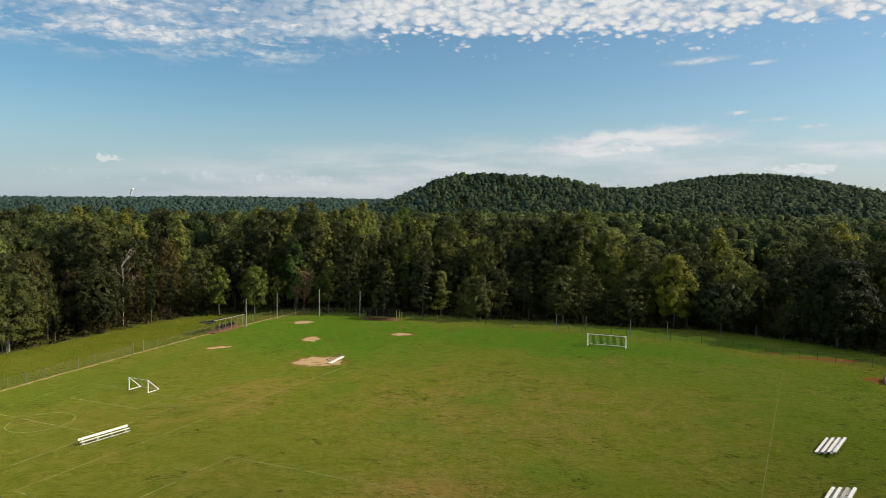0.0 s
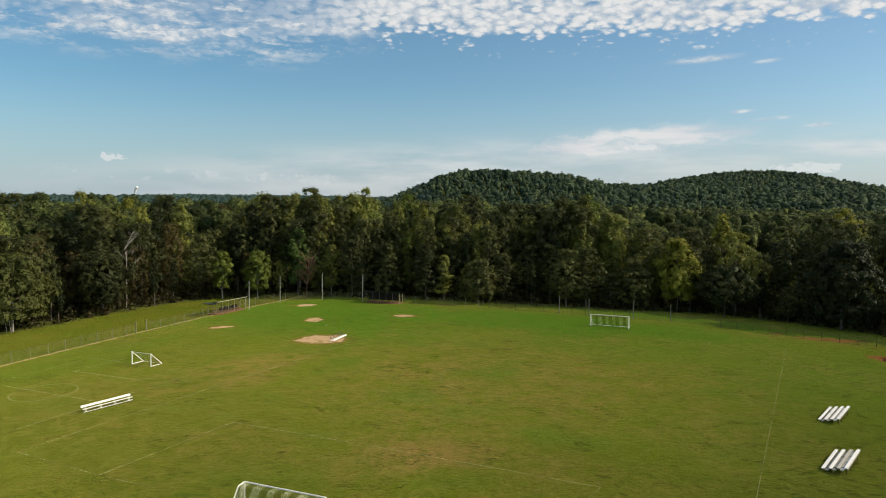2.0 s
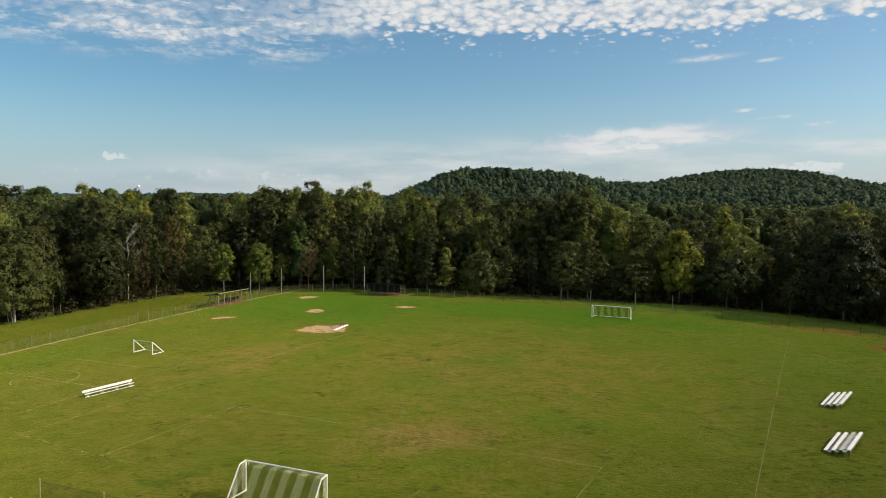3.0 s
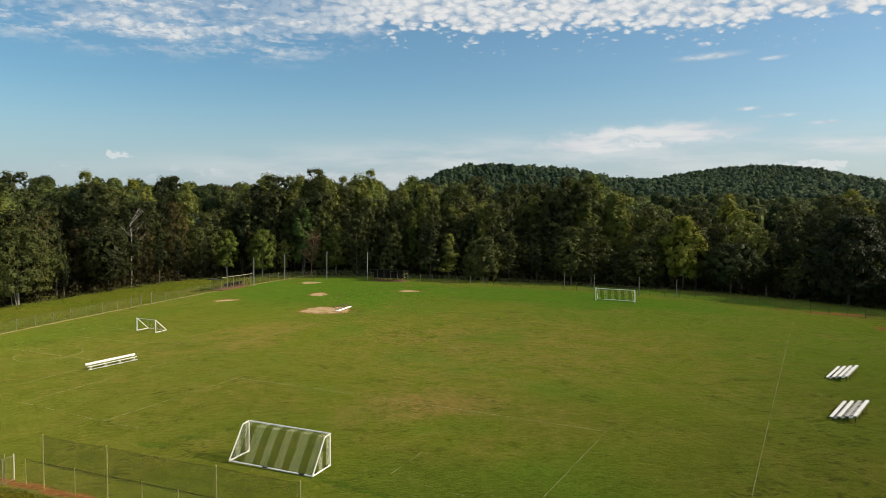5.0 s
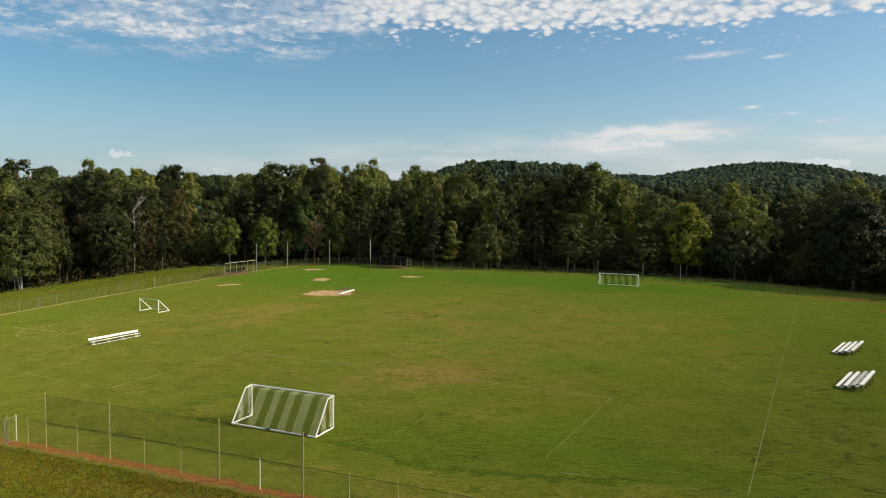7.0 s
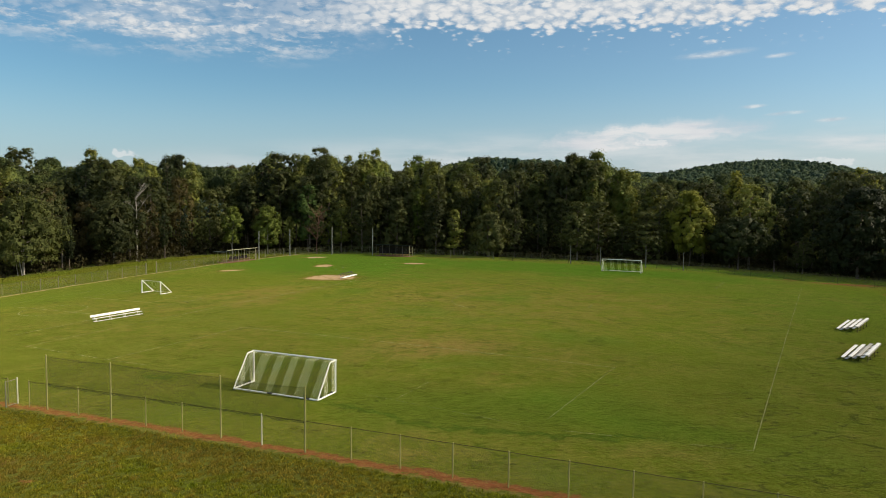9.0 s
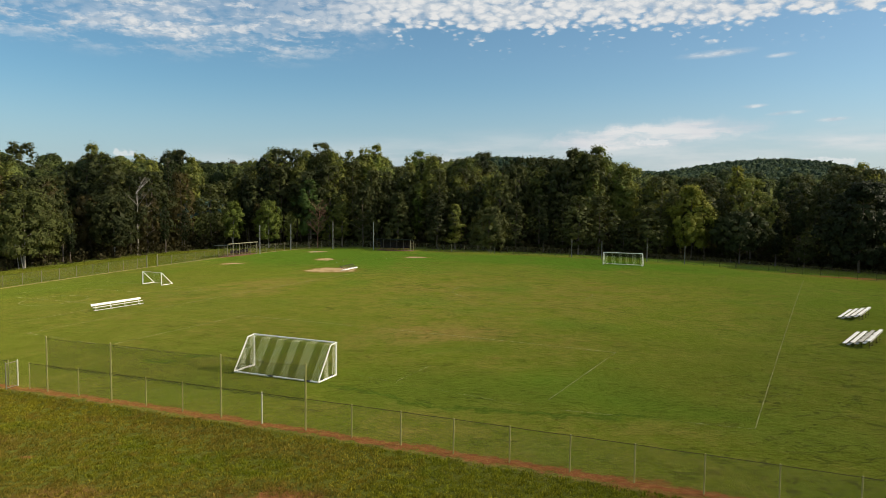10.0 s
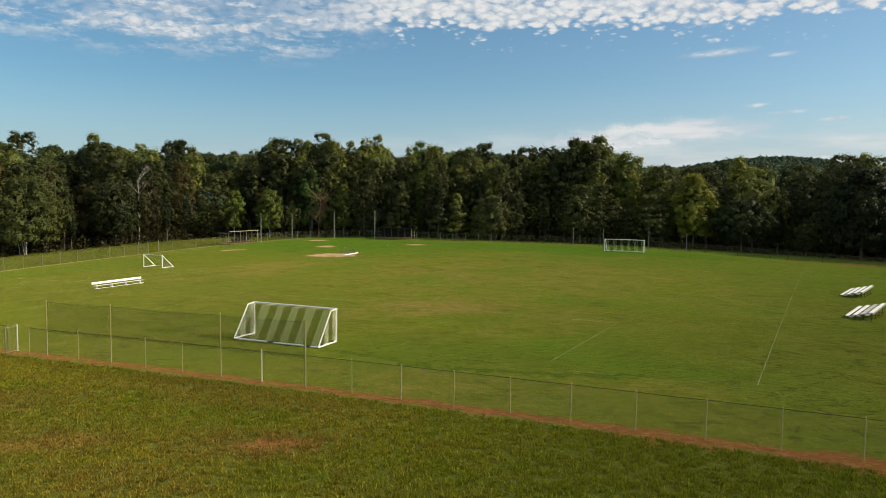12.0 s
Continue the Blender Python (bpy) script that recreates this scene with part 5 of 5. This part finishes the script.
def fabric(name, spots, z0, z1, mat, parent, sag=0.0, label=""):
    """A hanging sheet of woven wire between posts, with the weave laid out in metres."""
    fine = []
    for p, q in zip(spots, spots[1:]):
        for i in range(3):
            fine.append((p[0] + (q[0] - p[0]) * i / 3, p[1] + (q[1] - p[1]) * i / 3, i))
    fine.append((*spots[-1], 0))
    verts, faces, uvs, u = [], [], [], 0.0
    rng = random.Random(5)
    for n, (x, y, i) in enumerate(fine):
        if n:
            u += math.hypot(x - fine[n - 1][0], y - fine[n - 1][1])
        g = gz(x, y)
        drop = sag * (0.5 + rng.random()) if i else 0.0
        verts += [(x, y, g + z0 - drop), (x, y, g + z1)]
        uvs += [(u, z0), (u, z1)]
        if n:
            k = 2 * n
            faces.append((k - 2, k, k + 1, k - 1))
    data = bpy.data.meshes.new(name)
    data.from_pydata(verts, [], faces)
    lay = data.uv_layers.new(name="weave")
    for loop in data.loops:
        lay.data[loop.index].uv = uvs[loop.vertex_index]
    data.materials.append(mat)
    ob = new(name, data)
    ob.parent = parent
    if label:
        ob["label"] = label
    return ob


post_cache = {}


def post_mesh(h, r, mat):
    key = (round(h, 2), round(r, 3), mat.name)
    if key not in post_cache:
        bm = bmesh.new()
        tube(bm, (0, 0, -0.1), (0, 0, h), r, r, 8)
        bmesh.ops.create_uvsphere(bm, u_segments=8, v_segments=4, radius=r * 1.15, matrix=Matrix.Translation((0, 0, h)))
        data = bpy.data.meshes.new("post")
        bm.to_mesh(data)
        bm.free()
        data.materials.append(mat)
        post_cache[key] = data
    return post_cache[key]


def add_post(x, y, h, r, mat, parent, lean=0.0, name="post"):
    ob = new(name, post_mesh(h, r, mat))
    ob.parent = parent
    ob.matrix_basis = pose(x, y, gz(x, y), lean, lean * 0.6, 0)
    return ob


def fence(spots, height, mat, label, tall=(), tall_h=3.8, pale=(), wire=None):
    root = tagged(new("chain_link_fence"), label, "fence", "chain link fences")
    rng = random.Random(3)
    for n, (x, y) in enumerate(spots):
        if n in tall:
            add_post(x, y, tall_h, 0.05, galvanised, root, rng.uniform(-0.5, 0.5), "tall_post")
        else:
            add_post(x, y, height, 0.045 if n in pale else 0.036, post_pale if n in pale else mat, root, rng.uniform(-0.8, 0.8))
    for n, (p, q) in enumerate(zip(spots, spots[1:])):
        a, b = Vector((*p, gz(*p) + height - 0.03)), Vector((*q, gz(*q) + height - 0.03))
        bm = bmesh.new()
        mid = (a + b) / 2 + Vector((0, 0, rng.uniform(-0.03, 0.0)))
        tube(bm, a, mid, 0.017, 0.017, 5)
        tube(bm, mid, b, 0.017, 0.017, 5)
        part("top_rail", bm, rail_dark, root)
    fabric("wire_fabric", spots, 0.04, height - 0.03, wire or chain_link, root, 0.0, "grey chain link wire fabric")
    return root


d = Vector((FENCE_NEAR[1][0] - FENCE_NEAR[0][0], FENCE_NEAR[1][1] - FENCE_NEAR[0][1])).normalized()
first = Vector((-29.15, 45.75))
near_spots = [tuple(first + d * 3.01 * n) for n in range(0, 21)]
near_fence = fence(near_spots, 1.83, galvanised, "grey chain link fence with tall net posts before the field", (0, 2, 5, 7), 3.78, (6,))
fence([tuple(first - d * s) for s in (4.0, 7.0, 10.0, 13.0, 16.0)], 1.83, galvanised, "grey chain link fence beyond the gate opening")
fence([tuple(first), tuple(first - d * 1.8)], 1.83, galvanised, "short chain link panel beside the gate opening")
# open leaf of the gate, seen nearly end on
gate = thing("gate", pose(-32.4, 46.2, gz(-32.3, 46.5), 0, 0, 80.0), "open chain link gate leaf with pale posts at the fence opening", "gate")
for gx0, rad in ((0.0, 0.04), (1.0, 0.05)):
    bm = bmesh.new()
    tube(bm, (gx0, 0, -0.05), (gx0, 0, 1.86), rad, rad, 10)
    tube(bm, (gx0, 0, 1.86), (gx0, 0, 1.91), rad, rad * 0.5, 10)
    part("gate_post", bm, post_pale if gx0 else post_far, gate, "pale padded post" if gx0 else "")
for gz0 in (0.08, 1.80):
    bar("gate_rail", (0, 0, gz0), (1.0, 0, gz0), 0.025, post_far, gate)
gate_wire = bpy.data.meshes.new("gate_wire")
gate_wire.from_pydata([(0.04, 0, 0.1), (0.96, 0, 0.1), (0.96, 0, 1.78), (0.04, 0, 1.78)], [], [(0, 1, 2, 3)])
weave = gate_wire.uv_layers.new(name="weave")
for loop in gate_wire.loops:
    weave.data[loop.index].uv = gate_wire.vertices[loop.vertex_index].co.xz
gate_wire.materials.append(chain_pale)
new("wire_fabric", gate_wire).parent = gate

barrier = tagged(new("barrier_net"), "dark ball-stop netting hung between the tall fence posts", "net")
fabric("netting", near_spots[0:8], 1.70, 3.7, netting, barrier, 0.14)
for n, (i, j) in enumerate(((0, 2), (2, 5), (5, 7))):
    p, q = near_spots[i], near_spots[j]
    bm = bmesh.new()
    a, b = Vector((*p, gz(*p) + 3.7)), Vector((*q, gz(*q) + 3.7))
    mid = (a + b) / 2 - Vector((0, 0, 0.12))
    tube(bm, a, mid, 0.008, 0.008, 4)
    tube(bm, mid, b, 0.008, 0.008, 4)
    part("cable", bm, rail_dark, barrier)
    # lower hem of the net, tied up in slack loops
    bm = bmesh.new()
    loops = int(math.hypot(q[0] - p[0], q[1] - p[1]) / 0.5)
    slack = random.Random(60 + n)
    at = None
    for k in range(2 * loops + 1):
        f = k / (2 * loops)
        hx, hy = p[0] + (q[0] - p[0]) * f, p[1] + (q[1] - p[1]) * f
        here = Vector((hx, hy, gz(hx, hy) + 1.80 - (slack.uniform(0.06, 0.2) if k % 2 else slack.uniform(0.0, 0.05))))
        if at is not None:
            tube(bm, at, here, 0.014, 0.014, 4)
        at = here
    part("hem", bm, dark_cord, barrier, "dark slack lacing of the net")

left_line = along([(-72.5, 94.0), (-69.6, 101.4), (-60.3, 124.2)], 3.05)
left_line2 = along([(-59.4, 126.4), (-56.5, 131.3), (-52.9, 145.3), (-49.6, 156.0), (-45.6, 164.2), (-36.2, 168.2), (-24.8, 166.4), (-10.6, 160.3), (3.6, 155.9)], 3.05)
right_line = along([(4.8, 155.5), (19.9, 152.2), (34.4, 148.2), (43.0, 147.5), (54.2, 143.4), (63.9, 137.4), (72.6, 133.3), (77.0, 129.2), (88.0, 121.0)], 3.05)
fence(left_line, 1.83, post_far, "grey chain link fence beside the small pitch", wire=chain_pale)
fence(left_line2, 1.83, post_far, "grey chain link fence curving round the backstop", wire=chain_pale)
fence(right_line, 1.83, rail_dark, "dark chain link fence at the foot of the woods")
for x, y in ((-60.3, 124.2), (-59.4, 126.4)):
    g = thing("gate_post", pose(x, y, gz(x, y)), "stout pale post at the side gate", "post")
    bm = bmesh.new()
    tube(bm, (0, 0, -0.1), (0, 0, 2.15), 0.09, 0.09, 10)
    shaft = part("shaft", bm, post_far, g)
    bm = bmesh.new()
    tube(bm, (0, 0, 2.15), (0, 0, 2.22), 0.1, 0.05, 10)
    part("cap", bm, galvanised, shaft)


def pole(x, y, h, label, group, mat):
    root = thing("net_pole", pose(x, y, gz(x, y)), label, "pole", group)
    bm = bmesh.new()
    tube(bm, (0, 0, -0.2), (0, 0, h), 0.085, 0.07, 10)
    shaft = part("shaft", bm, mat, root)
    bm = bmesh.new()
    tube(bm, (0, 0, h), (0, 0, h + 0.06), 0.085, 0.04, 10)
    part("cap", bm, mat, shaft)


for x, y, h in ((-47.9, 151.0, 6.3), (-44.3, 163.0, 6.2), (-34.9, 166.0, 6.5), (-24.7, 163.5, 6.5)):
    pole(x, y, h, "tall grey steel pole of the backstop", "backstop poles", pole_sunlit)
for x, y in ((20.1, 152.0), (26.2, 150.2), (35.2, 148.0), (42.8, 147.4)):
    pole(x, y, 3.8, "grey steel net pole behind the far goal", "net poles", pole_darker)

# ---- dugouts ----


def dugout(m, L, roof_mat, label, bench_mat, wall_mat):
    D, HF, HB = 2.3, 2.55, 2.15
    root = thing("dugout", m, label, "dugout", "dugouts")
    n = 5
    for i in range(n + 1):
        x = -L / 2 + L * i / n
        bar("front_post", (x, 0, 0), (x, 0, HF), 0.06, roof_tan if wall_mat is None or i == n else timber_grey, root)
        bar("back_post", (x, D, 0), (x, D, HB), 0.06, roof_tan if wall_mat is None or i == n else timber_dark, root)
    bm = bmesh.new()
    a = math.atan2(HB - HF, D)
    box(bm, (0, 0, 0), (L + 0.5, (D + 0.7) / math.cos(a), 0.07))
    bm.transform(pose(0, D / 2, (HF + HB) / 2 + 0.08, math.degrees(a), 0, 0))
    roof = part("roof", bm, roof_mat, root)
    bm = bmesh.new()
    box(bm, (0, -0.34, HF + 0.13), (L + 0.5, 0.05, 0.15))
    part("fascia", bm, roof_tan if wall_mat is None else roof_mat, roof)
    if wall_mat is None:
        bm = bmesh.new()
        box(bm, (-L / 2 - 0.55, D / 2, HF - 0.22), (2.1, D + 0.5, 0.12))
        part("end_roof", bevelled(bm, 0.04), roof_mat, roof, "dark sagging roof end")
    for i in range(4):
        bm = bmesh.new()
        y = D * (i + 0.5) / 4
        box(bm, (0, y, HF + (HB - HF) * y / D), (L + 0.3, 0.05, 0.1))
        part("purlin", bm, timber_dark, roof)
    bm = bmesh.new()
    by = D * 0.55 if wall_mat is None else D * 0.22
    box(bm, (0, by, 0.47), (L - 0.8, 0.34, 0.06))
    bench_seat = part("bench_seat", bevelled(bm, 0.008), bench_mat, root)
    for i in range(9):
        bm = bmesh.new()
        x = -L / 2 + 0.7 + i * (L - 1.4) / 8
        tube(bm, (x, by - 0.15, 0.0), (x, by + 0.13, 0.46), 0.05, 0.05, 6)
        tube(bm, (x, by + 0.15, 0.0), (x, by - 0.13, 0.46), 0.05, 0.05, 6)
        part("bench_leg", bm, bench_mat, bench_seat)
    bm = bmesh.new()
    box(bm, (0, D / 2 - 0.1, 0.03), (L + 0.3, D + 0.5, 0.06))
    part("floor_slab", bm, clay_floor, root, "bare red clay floor")
    if wall_mat:
        # Back boards carry the shade of the interior in their colour.
        for i in range(int(L / 0.3)):
            bm = bmesh.new()
            box(bm, (-L / 2 + 0.15 + i * 0.3, D + 0.06, 1.22), (0.28, 0.03, 1.45))
            part("board", bm, wall_mat, root)
    else:
        for i in range(14):
            bm = bmesh.new()
            x = -L * 0.22 + i * L * 0.042
            box(bm, (x, D * 0.55 + 0.1 * math.sin(i * 1.7), 0.72 + 0.14 * math.sin(i * 2.1)), (L * 0.05, 0.5, 0.5 + 0.2 * math.sin(i * 2.1)))
            part("bag", bevelled(bm, 0.06), timber_dark, root, "dark bag hung over the bench")
    for s in (-1, 1):
        for zz in (0.95, 1.75):
            bar("side_rail", (s * L / 2, 0, zz), (s * L / 2, D, zz), 0.03, galvanised, root)
    return root


dugout(pose(-50.8, 148.0, gz(-50.8, 148.0), 0, 0, 70.0), 9.4, roof_green, "open dugout with a thin sloping roof over a bench", timber, None)
dugout(pose(-19.7, 161.3, gz(-19.7, 161.3), 0, 0, -13.0), 8.2, roof_green, "dark roofed dugout with a timber back wall", timber_orange, timber_dark)

# ---- bases, log, small things ----
for x, y, s in ((-26.8, 131.4, 0.16), (-26.0, 134.0, 0.16), (-37.2, 157.2, 0.4), (-18.5, 140.2, 0.16)):
    b = thing("base_plate", pose(x, y, gz(x, y), 0, 0, 35), "flat dull white base plate on the ground", "base", "base plates")
    made("pad", lambda bm: box(bm, (0, 0, 0.04), (s, s, 0.07)), aluminium_dull, b, "", 0.02)
lg = thing("log", pose(71.4, 118.9, gz(71.4, 118.9) + 0.42, 0, 0, 62), "thick brown log on bare red clay", "log")
bm = bmesh.new()
for i in range(6):
    tube(bm, (-2.2 + 0.74 * i, 0.03 * (i % 2), 0), (-2.2 + 0.74 * (i + 1), 0.03 * ((i + 1) % 2), 0), 0.46 - 0.015 * i, 0.445 - 0.015 * i, 12)
stem = part("stem", bm, timber, lg)
bm = bmesh.new()
tube(bm, (0.8, 0, 0.3), (1.3, 0.3, 1.0), 0.12, 0.07, 8)
part("branch_stub", bm, timber, stem)
stack = thing("smoke_stack", pose(-1490, 3070, float(land(-1490, 3070))), "far pale stack with a plume of white steam", "chimney")
bm = bmesh.new()
tube(bm, (0, 0, 0), (0, 0, 16), 2.2, 1.6, 12)
part("shaft", bm, concrete, stack)
bm = bmesh.new()
puff = random.Random(8)
for i in range(16):
    s = i / 15
    bmesh.ops.create_icosphere(bm, subdivisions=2, radius=2.2 + 4.2 * s + puff.uniform(-0.8, 0.8), matrix=Matrix.Translation((9 * s * s + puff.uniform(-2, 2) * s, puff.uniform(-2, 2) * s, 19 + 34 * s + puff.uniform(-1, 1))))
part("plume", bm, steam, stack, "white steam")

# ---- standing blades of grass ----
def blades(seed, x, y, low, high, wide, lean, tall=1.0):
    """Short upright tufts at the places x, y."""
    rng = np.random.default_rng(seed)
    n = len(x)
    a = rng.uniform(0, 6.283, n)
    hgt = rng.uniform(low, high, n) * tall
    wid = rng.uniform(0.4, 1.0, n) * wide
    z = land(x, y)
    lx, ly = rng.normal(0, lean, n), rng.normal(0, lean, n)
    dx, dy = np.cos(a) * wid, np.sin(a) * wid
    return np.stack([np.stack([x - dx, y - dy, z - 0.02], 1), np.stack([x + dx, y + dy, z - 0.02], 1), np.stack([x + lx, y + ly, z + hgt], 1)], 1)


BARE = ((-9.1, 29.5, 2.0, 0.7, 1.0), (-18.8, 29.3, 2.2, 0.9, 0.5), (-23.0, 34.2, 0.6, 0.4, 1.0))
rng = np.random.default_rng(21)
n, tufts = 700000, 34000
ty = 8 + 40 * rng.uniform(0, 1, tufts) ** 0.62
tx = rng.uniform(-0.74, 0.66, tufts) * (ty + 3) - 1
tuft_h = rng.uniform(0.55, 1.25, tufts)
pick = rng.integers(0, tufts, n)
x, y = tx[pick] + rng.normal(0, 0.085, n), ty[pick] + rng.normal(0, 0.085, n)
bald = sum(f * np.exp(-((x - a) / rx) ** 2 - ((y - b) / ry) ** 2) for a, b, rx, ry, f in BARE)
keep = (side_of(FENCE_NEAR, x, y) < -0.75 - 0.7 * rng.uniform(0, 1, n) ** 3) & (rng.uniform(0, 1, n) > bald * 0.95)
tagged(new("long_grass", quads_mesh("long_grass", blades(22, x[keep], y[keep], 0.07, 0.17, 0.028, 0.06, tuft_h[pick][keep]), ground_material("long grass blades", True, True))), "tufts of long unmown grass before the fence", "grass", kind="stuff")
rng = np.random.default_rng(23)
n = 130000
x, y = rng.uniform(-110, -44, n), rng.uniform(88, 170, n)
keep = (side_of(FENCE_LEFT, x, y) > 0.4) & (beyond(x, y) < 0.5) & (y > 96 - 0.4 * (x + 70))
tagged(new("meadow_grass", quads_mesh("meadow_grass", blades(24, x[keep], y[keep], 0.04, 0.14, 0.06, 0.08), ground_material("meadow grass blades", True, True, 0.8))), "tufts of tall meadow grass beside the woods", "grass", kind="stuff")
